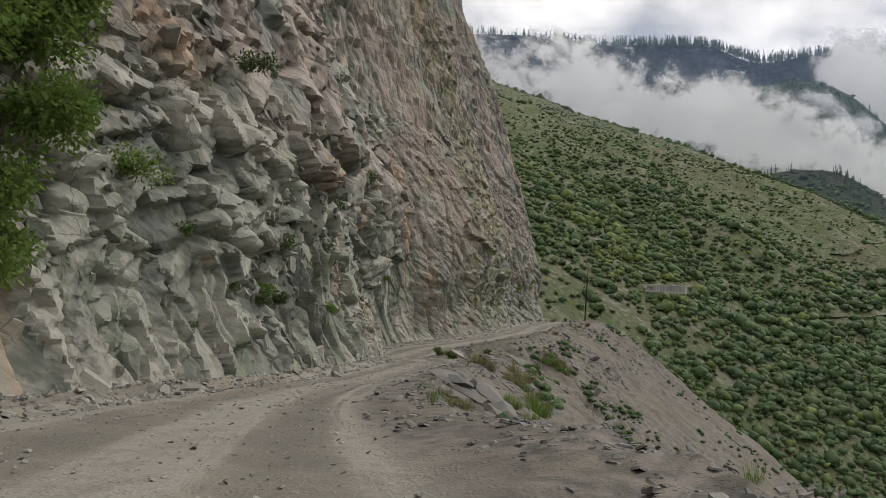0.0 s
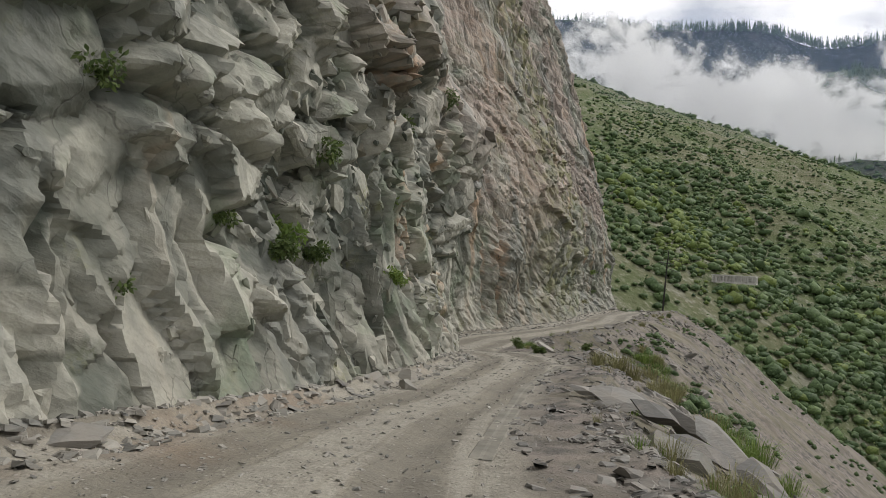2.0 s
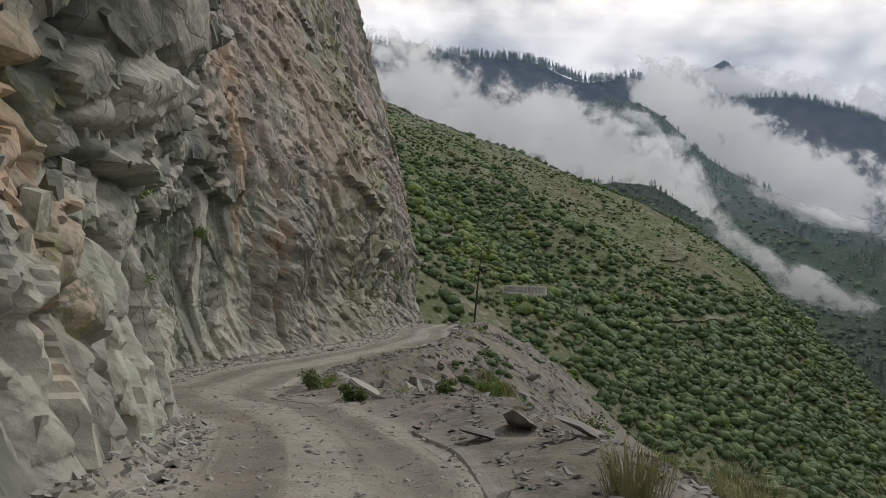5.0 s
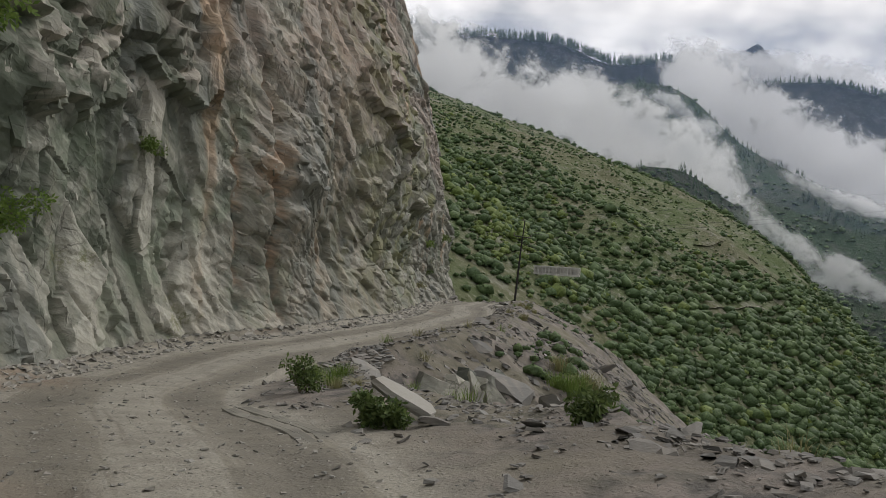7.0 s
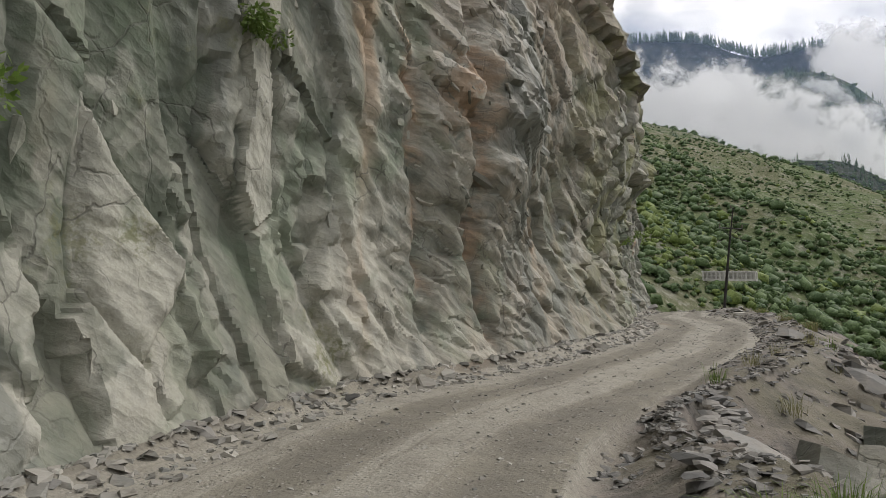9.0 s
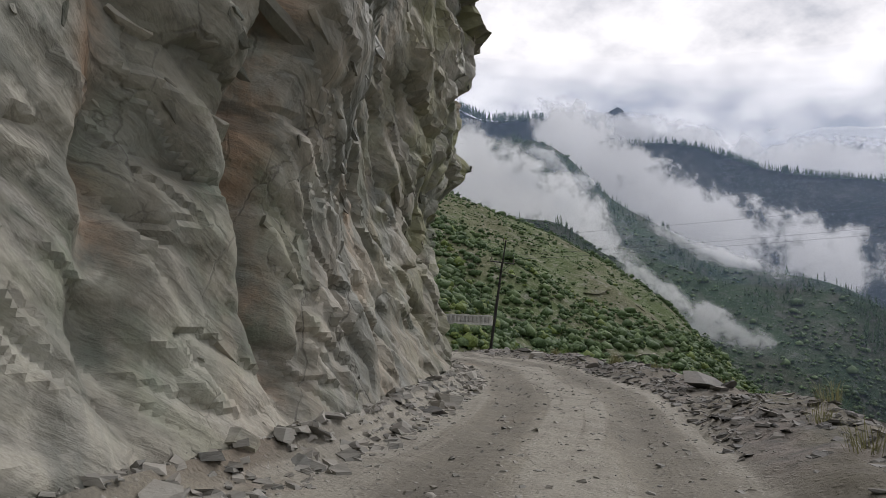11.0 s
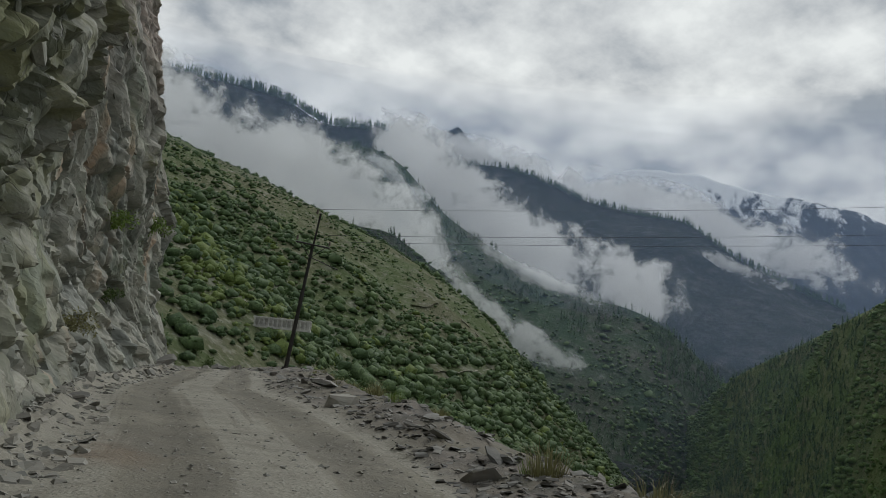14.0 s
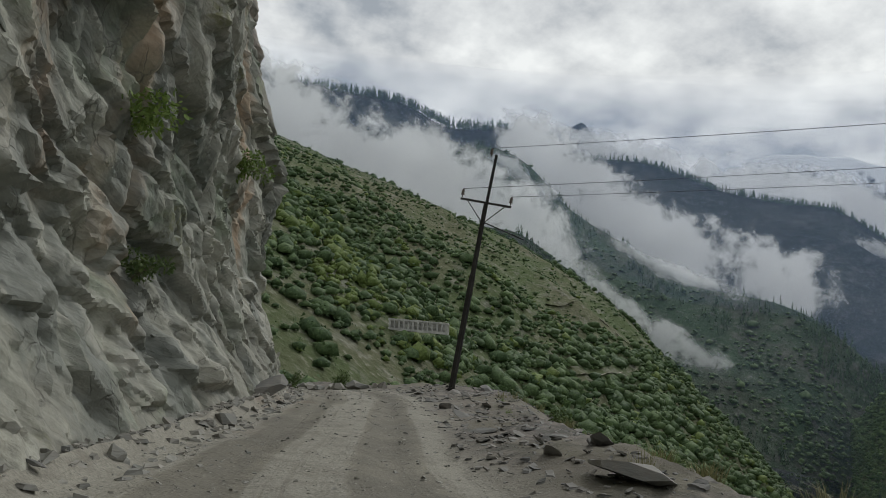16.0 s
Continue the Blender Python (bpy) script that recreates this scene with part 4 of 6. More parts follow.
def slope_sheet(name, crest, base, rows, cols, material_, label, rough, size, seed, kind="structure", category="hillside"):
    """A slope between its crest line and its foot line, both smooth lines of places."""
    u = np.linspace(0, 1, rows)
    lines = []
    for pts in (crest, base):
        p = np.array(pts, float)
        p = np.vstack([2 * p[0] - p[1], p, 2 * p[-1] - p[-2]])
        w = u * (len(pts) - 1.0001)
        k = w.astype(int)
        t = (w - k)[:, None]
        a, b, c, d = p[k], p[k + 1], p[k + 2], p[k + 3]
        lines.append(0.5 * (2 * b + (c - a) * t + (2 * a - 5 * b + 4 * c - d) * t ** 2 + (3 * b - a - 3 * c + d) * t ** 3))
    v = np.linspace(0, 1, cols)[None, :, None]
    co = lines[0][:, None] * (1 - v) + lines[1][:, None] * v
    edge = np.clip(np.sin(np.pi * np.clip(v[..., 0] * 1.0 + 0.08, 0, 1)), 0, 1)
    x, y = co[..., 0] / size, co[..., 1] / size
    ridges = 1 - 2 * np.abs(vnoise(x * 0.8 + 0.3 * y, y * 0.35, seed + 5))
    co[..., 2] += rough * edge * (1.2 * fbm(x, y, seed, 5) + 0.5 * ridges)
    back = co[:, :1] + (lines[0] - lines[1])[:, None] * np.array([0.5, 0.5, 0]) - np.array([0, 0, 1]) * np.linalg.norm(lines[0] - lines[1], axis=1)[:, None, None] * 0.35
    me = grid_mesh(name, np.concatenate([back, co], 1), material_, True)
    tagged(new(name, me), label, category, kind=kind)
    return co


def bearing_line(rows):
    r = np.array(rows, float)
    return afar(r[:, 0], r[:, 1], r[:, 2])


SPUR = slope_sheet(
    "hillside", bearing_line([(-12, 22, 950), (0, 18.3, 930), (8, 15.6, 820), (13.4, 13.8, 740), (18, 12.3, 670), (22.3, 10.7, 620), (26.8, 8.9, 570),
                              (31.3, 6.6, 540), (34.9, 4.2, 520), (38.1, 0.9, 505), (42, -3, 500), (47, -9, 520)]),
    [(-90, 210, 70), (-62, 186, 44), (-36, 168, 22), (-14, 156, 4), (6, 150, -10), (28, 148, -24), (56, 148, -46), (92, 150, -72), (140, 158, -98), (200, 175, -120), (260, 215, -134), (330, 300, -140)],
    150, 170, HILL, "green scrub hillside with pale rocks, soil and bushes", 9, 48, 201)
slope_sheet("ridge_1", bearing_line([(-18, 22, 2100), (-6, 20.9, 2100), (4, 20.2, 2050), (10, 19.5, 2000), (15.6, 19.2, 1950), (18.6, 18.8, 1950), (22.1, 17.4, 1950), (26.1, 17.4, 1950), (28.4, 16.5, 1950), (31, 13.5, 1900), (36, 9, 1850)]),
            bearing_line([(-18, 2, 1300), (-6, 2, 1300), (4, 2, 1300), (10, 2, 1300), (15.6, 2, 1300), (18.6, 2, 1300), (22.1, 1, 1350), (26.1, 1, 1400), (28.4, 1, 1400), (31, 0, 1400), (36, -1, 1400)]),
            120, 50, FOREST, "dark forested mountain ridge with conifers on its crest", 25, 260, 211)
RIDGE2 = slope_sheet("ridge_2", bearing_line([(16, 13.6, 1500), (20, 15.2, 1450), (23.5, 15.9, 1400), (26.2, 15.8, 1350), (28.5, 14.6, 1300), (31.8, 11.4, 1250), (36.4, 8.6, 1200), (40, 6.2, 1150), (46.4, 4.9, 1100), (49.7, 3.1, 1080), (52.9, 0, 1060), (57, -4, 1060)]),
                     bearing_line([(16, 4, 850), (20, 4, 850), (23.5, 3, 800), (26.2, 2, 800), (28.5, 1, 800), (31.8, -1, 800), (36.4, -3, 800), (40, -5, 800), (46.4, -6, 850), (49.7, -6.5, 900), (52.9, -7, 950), (57, -7, 1000)]),
                     120, 60, MIDWOOD, "forested spur with scree and scattered conifers in mist", 14, 150, 221)
slope_sheet("ridge_3", bearing_line([(27, 14, 2900), (31.6, 15.3, 2900), (36.5, 15.3, 2850), (39.7, 14.3, 2800), (42.4, 13.1, 2750), (46.7, 12.1, 2700), (50.1, 11.5, 2650), (53.7, 9, 2600), (57.6, 6.9, 2550), (60.6, 5.6, 2500), (66, 2, 2450)]),
            bearing_line([(27, 1, 1900), (31.6, 1, 1900), (36.5, 1, 1850), (39.7, 0, 1800), (42.4, 0, 1750), (46.7, -1, 1700), (50.1, -1, 1650), (53.7, -2, 1600), (57.6, -2, 1600), (60.6, -3, 1600), (66, -3, 1600)]),
            120, 50, FOREST, "long dark forested ridge half hidden by cloud", 22, 260, 231)
slope_sheet("peak", bearing_line([(22, 15, 3500), (27, 16.2, 3500), (29.6, 17.2, 3500), (31.2, 17.5, 3500), (32.5, 17.9, 3500), (33.6, 16.9, 3500), (38, 14.6, 3500)]),
            bearing_line([(22, 5, 3000), (27, 5, 3000), (30.1, 5, 3000), (31.6, 5, 3000), (32.6, 5, 3000), (34.2, 5, 3000), (38, 5, 3000)]), 110, 20, FOREST, "far dark rocky peak above the clouds", 60, 60, 241)
slope_sheet("snow_mountain", bearing_line([(38, 13.2, 4500), (42.4, 14.3, 4500), (45.4, 15.2, 4500), (48, 15.4, 4500), (52.6, 14.4, 4500), (56.5, 13.2, 4500), (61.7, 12.0, 4500), (66, 9.5, 4500), (74, 8, 4500)]),
            bearing_line([(38, 3, 3800), (42.4, 3, 3800), (45.4, 3, 3800), (48, 3, 3800), (52.6, 3, 3800), (56.5, 3, 3800), (61.7, 3, 3800), (66, 3, 3800), (74, 3, 3800)]),
            150, 40, SNOWY, "distant bluish mountain with snow on its summit", 105, 200, 251)
RIGHT = slope_sheet("valley_side", bearing_line([(48.6, -7.6, 1000), (49.6, -4.6, 980), (51.4, -1.6, 950), (53.7, 0.8, 900), (57.4, 3.0, 830), (61, 5.2, 760), (65.3, 7.8, 660), (72, 12.5, 560), (85, 18, 500), (110, 24, 480)]),
                    bearing_line([(48.4, -8.2, 985), (49.4, -8.6, 930), (51, -9.2, 870), (53.3, -10, 780), (57, -11.8, 680), (60.5, -14, 570), (65, -18, 420), (72, -22, 350), (85, -26, 300), (110, -28, 280)]),
                    110, 60, FARWOOD, "steep dark green forested slope across the valley", 8, 90, 261)


def build_valley():
    g = np.concatenate([-np.geomspace(4800, 60, 40), np.linspace(-50, 50, 11), np.geomspace(60, 4800, 40)])
    X, Y = np.meshgrid(g + 300, g + 400, indexing="ij")
    Z = -139 + 3 * fbm(X / 90, Y / 90, 271)
    tagged(new("valley_floor", grid_mesh("valley_floor", np.stack([X, Y, Z], -1), FOREST, True)), "dark wooded valley floor", "valley", kind="structure")
    line = smooth_line([(1500, 560), (1020, 690), (760, 720), (560, 560), (430, 380), (330, 160), (300, -200)], 12)
    t = np.gradient(line, axis=0)
    t /= np.linalg.norm(t, axis=1)[:, None]
    side = np.stack([t[:, 1], -t[:, 0]], 1)
    rows = [np.c_[line + side * w, np.full(len(line), -136.0 + 0.3 * abs(w) / 9)] for w in (-9, -4, 0, 4, 9)]
    tagged(new("river", grid_mesh("river", np.stack(rows, 1), WATER, True)), "pale glacial river on the valley floor", "river", kind="structure")


build_valley()


# ---------------------------------------------------------------- cloud and mist
def mist(spine, half, dist, mat, label, power=1.0):
    """A soft sheet of cloud or tinted haze along a line of bearings and height angles; half is its half height in
    degrees.
    """
    p = smooth_line(spine, 0.35)
    n, m = len(p), 25
    v = np.linspace(-1, 1, m)
    t = np.gradient(p, axis=0)
    t /= np.linalg.norm(t, axis=1)[:, None]
    up = np.stack([-t[:, 1], t[:, 0]], 1)
    az = p[:, None, 0] + up[:, None, 0] * half * v[None, :]
    el = p[:, None, 1] + up[:, None, 1] * half * v[None, :]
    co = afar(az, el, dist * (1 + 0.03 * (1 - v[None, :] ** 2) + 0 * az))
    u = np.linspace(-1, 1, n)[:, None]
    rim = np.clip(1 - np.abs(v[None, :]) ** 1.6, 0, 1) * np.clip((1 - np.abs(u) ** 3) * 1.3, 0, 1)
    ob = new("cloud_bank", grid_mesh("cloud_bank", co, mat, True, (("rim", rim ** power),)))
    return tagged(ob, label, "cloud", "cloud banks in the valley", "structure")


MIST_A = material("near_cloud", mist_build(0.0075, -0.1, 0.9, 0.97))
MIST_B = material("middle_cloud", mist_build(0.0056, -0.1, 0.9, 0.96))
MIST_D = material("far_cloud", mist_build(0.0030, -0.1, 0.95, 0.94))
WISP = material("thin_cloud_wisp", mist_build(0.013, 0.2, 1.6, 0.6, 5.5))
# Aerial haze is painted as blue-tinted, see-through sheets.
THIN_VEIL = material("faint_haze_sheet", mist_build(0.0008, -1.2, 0.4, 0.03, 0.9, (0.46, 0.58, 0.80)))
VEIL = material("thin_haze_sheet", mist_build(0.0008, -1.2, 0.4, 0.075, 0.9, (0.34, 0.50, 0.84)))
mist([(-3, 18.4), (6, 17.2), (13, 15.2), (20, 13.3), (27, 10.6), (33, 7.6), (38, 5)], 4.6, 1000, MIST_A, "white cloud bank drifting along the hillside crest")
mist([(36.5, 3.4), (39, 2.0), (46, -0.6)], 1.7, 820, WISP, "small white cloud wisp above the valley")
mist([(30, 8.6), (33, 6.2), (36, 3.9), (38.5, 1.6)], 1.5, 760, WISP, "torn cloud wisp along the hillside crest")
mist([(24.5, 15.6), (27.5, 14.2), (30.5, 11.9)], 1.1, 1050, WISP, "thin cloud wisp over the misty spur's crest")
mist([(33, 10.2), (37, 8.0), (41, 6.4), (45, 5.0)], 0.9, 1040, WISP, "torn cloud wisp over the misty spur's crest")
mist([(38, 9.5), (42, 8.6), (46, 8.2)], 1.0, 2300, WISP, "small cloud wisp before the far ridge")
mist([(50, 9.6), (54, 8.2), (58, 7.0)], 0.9, 2350, WISP, "small cloud wisp before the far ridge")
mist([(24, 17.0), (29, 15.0), (34, 12.2), (39, 9.2), (45, 7.0), (51, 4.2)], 3.7, 1600, MIST_B, "white cloud bank between two forested ridges")
mist([(39, 14.6), (46, 12.8), (52, 11.0), (57, 9.4), (64, 7.6)], 2.6, 3150, MIST_D, "white cloud lying along the far ridge")
mist([(24, 17.8), (31, 16.6), (37, 15.4), (42, 14.0)], 1.9, 3250, MIST_D, "torn cloud veiling the far peaks")
# Added shells of tint that pale and blue the land behind, as haze does.
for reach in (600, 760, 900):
    mist([(-25, 9), (20, 6), (60, 2), (95, 2)], 15, reach, THIN_VEIL, "thin blue see-through sheet for haze over the valley", 0.6)
mist([(-25, 9), (20, 8), (60, 5), (95, 5)], 13, 1050, VEIL, "thin blue see-through sheet for haze in the valley", 0.6)
mist([(-25, 10), (20, 9), (60, 6), (95, 5)], 13, 1750, VEIL, "thin blue see-through sheet for haze before the far ridges", 0.6)
mist([(-25, 10), (20, 10), (60, 8), (95, 5)], 12, 3300, VEIL, "thin blue see-through sheet for haze before the snow mountain", 0.6)


# ---------------------------------------------------------------- vegetation far off
def leafy(rng, places, sizes, leaves, leaf, squash=0.75):
    """Many bushes as one mesh of loose leaf clumps; also a number of its own for every bush."""
    n = len(places)
    d = rng.normal(size=(n, leaves, 3))
    d /= np.linalg.norm(d, axis=2)[..., None]
    r = rng.uniform(0.55, 1.0, (n, leaves, 1)) * (1 + 0.35 * np.sin(3 * d[..., :1] + rng.uniform(0, 6, (n, 1, 1))))
    c = d * r
    c[..., 2] = np.abs(c[..., 2]) * squash * 1.25
    c = places[:, None] + c * sizes[:, None, None] * 0.5
    way = d + 0.35 * rng.normal(size=d.shape) + np.array([0, 0, 0.15])
    way /= np.linalg.norm(way, axis=2)[..., None]
    a = np.cross(way, rng.normal(size=d.shape))
    a /= np.linalg.norm(a, axis=2)[..., None]
    b = np.cross(way, a)
    k = (sizes[:, None, None] * leaf * rng.uniform(0.6, 1.3, (n, leaves, 1)))
    tri = np.stack([c - a * k - b * k * 0.6, c + a * k - b * k * 0.6, c + b * k * 1.1], 2).reshape(-1, 3)
    return tri, np.arange(len(tri)).reshape(-1, 3), np.repeat(rng.uniform(0, 1, n), leaves * 3)


def crowns(rng, places, sizes, leaves, leaf):
    """Many bushes as one mesh: each a lumpy, uneven dome of foliage with loose leaf clumps standing out of it."""
    bm = bmesh.new()
    bmesh.ops.create_icosphere(bm, subdivisions=1, radius=1.0)
    for v in bm.verts:
        v.co.z = max(v.co.z, -0.25)
    bmesh.ops.remove_doubles(bm, verts=bm.verts, dist=0.2)
    bmesh.ops.triangulate(bm, faces=bm.faces)
    bm.verts.index_update()
    dome, tris = np.array([tuple(v.co) for v in bm.verts]), np.array([[v.index for v in f.verts] for f in bm.faces])
    bm.free()
    n, m = len(places), len(dome)
    lump = rng.uniform(0.66, 1.22, (n, m, 1))
    wide = np.concatenate([rng.uniform(0.8, 1.25, (n, 1, 2)), rng.uniform(0.65, 1.1, (n, 1, 1))], 2)
    body = places[:, None] + np.array([0, 0, 0.2]) * sizes[:, None, None] + dome[None] * lump * wide * sizes[:, None, None] * 0.5
    tri, faces, own = leafy(rng, places, sizes * 1.12, leaves, leaf, 1.0)
    own = own.reshape(n, -1)[:, :1]
    every = (tris[None] + (np.arange(n) * m)[:, None, None]).reshape(-1, 3)
    return np.concatenate([body.reshape(-1, 3), tri]), np.concatenate([every, faces + n * m]), np.concatenate([np.repeat(own, m), np.repeat(own, leaves * 3)])


def on_sheet(rng, co, n, low=0.0, high=1.0):
    i = rng.uniform(0, co.shape[0] - 1.001, n)
    j = rng.uniform(low * (co.shape[1] - 1), high * (co.shape[1] - 1) - 0.001, n)
    a, b, u, v = i.astype(int), j.astype(int), (i % 1)[:, None], (j % 1)[:, None]
    return co[a, b] * (1 - u) * (1 - v) + co[a + 1, b] * u * (1 - v) + co[a, b + 1] * (1 - u) * v + co[a + 1, b + 1] * u * v, j / (co.shape[1] - 1), i / (co.shape[0] - 1)


def stuff(name, verts, faces, mat, label, category, own=None):
    me = bpy.data.meshes.new(name)
    return tagged(new(name, raw_mesh(me, verts, faces, mat, own is not None, () if own is None else (("own", own),))), label, category, kind="stuff")


def bearing_of(p):
    d = p - HERE
    return np.degrees(np.arctan2(d[..., 0], d[..., 1])), np.degrees(np.arctan2(d[..., 2], np.hypot(d[..., 0], d[..., 1])))


SPUR_AZ, SPUR_EL = bearing_of(SPUR)


def spur_toward(az, el):
    """The place on the hillside that is seen at that bearing and height angle from the middle of the walk."""
    k = ((SPUR_AZ - az) ** 2 + (SPUR_EL - el) ** 2)
    k = k + np.where(np.linalg.norm(SPUR - HERE, axis=-1) < 130, 100, 0)
    return SPUR.reshape(-1, 3)[k.argmin()]


TRACKS = [[(29.6, 4.2), (30.8, 4.2), (31.8, 4.5)], [(31.8, 4.6), (34, 3.0), (36, 1.4)], [(31, -0.6), (33.5, -0.5), (36.4, -0.1)]]


def build_bushes():
    rng = np.random.default_rng(5)
    p, v, u = on_sheet(rng, SPUR, 33000, 0.0, 0.97)
    az, el = bearing_of(p)
    dist = np.linalg.norm(p - HERE, axis=1)
    patch = fbm(p[:, 0] / 50, p[:, 1] / 50, 301) + 0.6 * fbm(p[:, 0] / 14, p[:, 1] / 14, 302)
    lush = np.clip(1.4 * v - 0.35 + 0.9 * fbm(p[:, 0] / 110, p[:, 1] / 110, 305) + 0.8 * np.clip((az - 24) / 8, 0, 1) * np.clip((3 - el) / 3, 0, 1), 0, 1)
    bare = np.exp(-((az - 30) / 3.0) ** 2 - ((el - 3.6) / 1.7) ** 2) + 0.7 * np.exp(-((az - 34.5) / 2.2) ** 2 - ((el - 1.6) / 1.5) ** 2)
    keep = rng.uniform(0, 1, len(p)) < np.clip(0.54 + 0.70 * patch + 0.70 * lush - 0.3 * bare, 0.12, 1)
    keep &= ~((az > 18.4) & (az < 22.6) & (el > 1.25) & (el < 2.3) & (dist > 120))
    keep &= ~((dist < 150) & (az < 20) & (rng.uniform(0, 1, len(p)) < 0.8))
    for line in TRACKS:
        a = np.array(line)
        keep &= ~((az > a[0, 0] - 0.1) & (az < a[-1, 0] + 0.1) & (np.abs(el - 0.05 - np.interp(az, a[:, 0], a[:, 1])) < 0.28))
    p, lush, az, el, dist = p[keep], lush[keep], az[keep], el[keep], dist[keep]
    size = np.exp(rng.normal(0.68, 0.45, len(p))) * (0.85 + 1.5 * lush)
    size = np.clip(0.66 * size, 0.5, 6.0) * np.where(dist < 200, 0.75, 1.0)
    field = np.exp(-(((az - 14.5) / 5.5) ** 2 + ((el - 0.75 * (22 - az) + 0.2) / 1.9) ** 2))
    bright = rng.uniform(0, 1, len(p)) < 0.06 + 0.85 * field * (lush < 0.85)
    near = dist < 190
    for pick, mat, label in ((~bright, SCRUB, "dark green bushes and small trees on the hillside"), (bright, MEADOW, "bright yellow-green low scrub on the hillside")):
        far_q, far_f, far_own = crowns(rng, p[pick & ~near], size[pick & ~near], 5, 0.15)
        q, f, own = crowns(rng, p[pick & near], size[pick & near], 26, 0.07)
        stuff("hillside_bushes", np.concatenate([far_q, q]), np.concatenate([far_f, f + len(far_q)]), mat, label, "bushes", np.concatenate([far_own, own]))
    p, v, u = on_sheet(rng, SPUR, 420, 0.0, 0.012)
    q, f, own = crowns(rng, p, np.exp(rng.normal(1.1, 0.4, len(p))), 14, 0.15)
    stuff("crest_trees", q, f, SCRUB, "dark shrubs and trees along the hillside's crest", "trees", own)


def conifers(rng, places, heights):
    """Spruces as one mesh: a few ragged tiers of drooping fins each."""
    verts = []
    tiers, fins = 5, 4
    n = len(places)
    for k in range(tiers):
        z0, z1 = 0.10 + 0.17 * k, 0.34 + 0.17 * k
        rad = 0.20 * (1 - k / (tiers + 0.6))
        for j in range(fins):
            a = rng.uniform(0, 2 * math.pi, n)
            r = rad * rng.uniform(0.65, 1.25, n) * heights
            tip = places + np.c_[np.cos(a) * r, np.sin(a) * r, z0 * heights]
            b = a + 0.75
            tip2 = places + np.c_[np.cos(b) * r * 0.8, np.sin(b) * r * 0.8, (z0 + 0.03) * heights]
            top = places + np.c_[0 * a, 0 * a, np.minimum(z1, 1.0) * heights]
            verts.append(np.stack([tip, tip2, top], 1))
    q = np.concatenate(verts, 1).reshape(-1, 3)
    return q, np.arange(len(q)).reshape(-1, 3)


def build_conifers():
    rng = np.random.default_rng(8)
    places, heights = [], []

    def along(rows, n, tall, sink=0.0):
        line = bearing_line(rows)
        u = rng.uniform(0, len(rows) - 1.001, n)
        k = u.astype(int)
        places.append(line[k] * (1 - (u - k))[:, None] + line[k + 1] * (u - k)[:, None] - np.array([0, 0, 1.0]) * (sink + rng.uniform(0, 10, n))[:, None])
        heights.append(tall * rng.uniform(0.4, 1.25, n))

    along([(-18, 22, 2090), (-6, 20.9, 2090), (4, 20.2, 2040), (10, 19.5, 1990), (15.6, 19.2, 1940), (18.6, 18.8, 1940), (22.1, 17.4, 1940), (26.1, 17.4, 1940), (28.4, 16.5, 1940)], 1000, 25)
    along([(31.6, 15.3, 2890), (36.5, 15.3, 2840), (39.7, 14.3, 2790), (42.4, 13.1, 2740), (46.7, 12.1, 2690), (50.1, 11.5, 2640), (53.7, 9, 2590), (57.6, 6.9, 2540), (60.6, 5.6, 2490)], 1000, 26)
    p, v, u = on_sheet(rng, RIDGE2, 5200)
    keep = fbm(p[:, 0] / 120, p[:, 1] / 120, 311) > 0.02
    places.append(p[keep])
    heights.append(rng.uniform(6, 17, keep.sum()))
    low = ~keep & (rng.uniform(0, 1, len(p)) < 0.3 + v)
    q, f, own = crowns(rng, p[low], np.exp(rng.normal(1.6, 0.35, low.sum())), 5, 0.15)
    stuff("spur_trees", q, f, SCRUB, "green trees low on the misty spur", "trees", own)
    p, v, u = on_sheet(rng, RIGHT, 11000)
    keep = fbm(p[:, 0] / 90, p[:, 1] / 90, 312) + 0.5 * fbm(p[:, 0] / 25, p[:, 1] / 25, 313) > -0.02
    places.append(p[keep])
    heights.append(rng.uniform(3, 9, keep.sum()))
    q, f, own = crowns(rng, p[~keep], np.exp(rng.normal(1.4, 0.35, (~keep).sum())), 5, 0.15)
    stuff("broadleaf_wood", q, f, WOOD, "green broadleaf trees across the valley", "trees", own)
    q, f = conifers(rng, np.concatenate(places), np.concatenate(heights))
    stuff("conifer_forest", q, f, SPRUCE, "dark conifers on the ridges and across the valley", "conifers")
    n = 2600
    p = np.c_[rng.uniform(150, 900, n), rng.uniform(150, 900, n), np.full(n, -138.0)]
    q, f, own = leafy(rng, p, rng.uniform(4, 10, n), 12, 0.25)
    stuff("valley_trees", q, f, SCRUB, "dark green trees along the valley floor", "trees", own)


build_bushes()
build_conifers()


# ---------------------------------------------------------------- utility pole and wires
def rod(bm, a, b, r0, r1=None, sides=10):
    a, b = Vector(a), Vector(b)
    m = (b - a).to_track_quat("Z", "Y").to_matrix().to_4x4()
    bmesh.ops.create_cone(bm, cap_ends=True, segments=sides, radius1=r0, radius2=r0 if r1 is None else r1, depth=(b - a).length,
                          matrix=Matrix.Translation((a + b) / 2) @ m)


def beam(bm, a, b, w, h):
    a, b = Vector(a), Vector(b)
    m = (b - a).to_track_quat("Z", "Y").to_matrix().to_4x4()
    made = bmesh.ops.create_cube(bm, size=1, matrix=Matrix.Translation((a + b) / 2) @ m @ Matrix.Diagonal((w, h, (b - a).length, 1)))
    return made


POLE_AXIS = Vector((0.0, -0.30, 0.95)).normalized()
POLE_ARM = (Vector((0.92, -0.38, 0)) - POLE_AXIS * Vector((0.92, -0.38, 0)).dot(POLE_AXIS)).normalized()
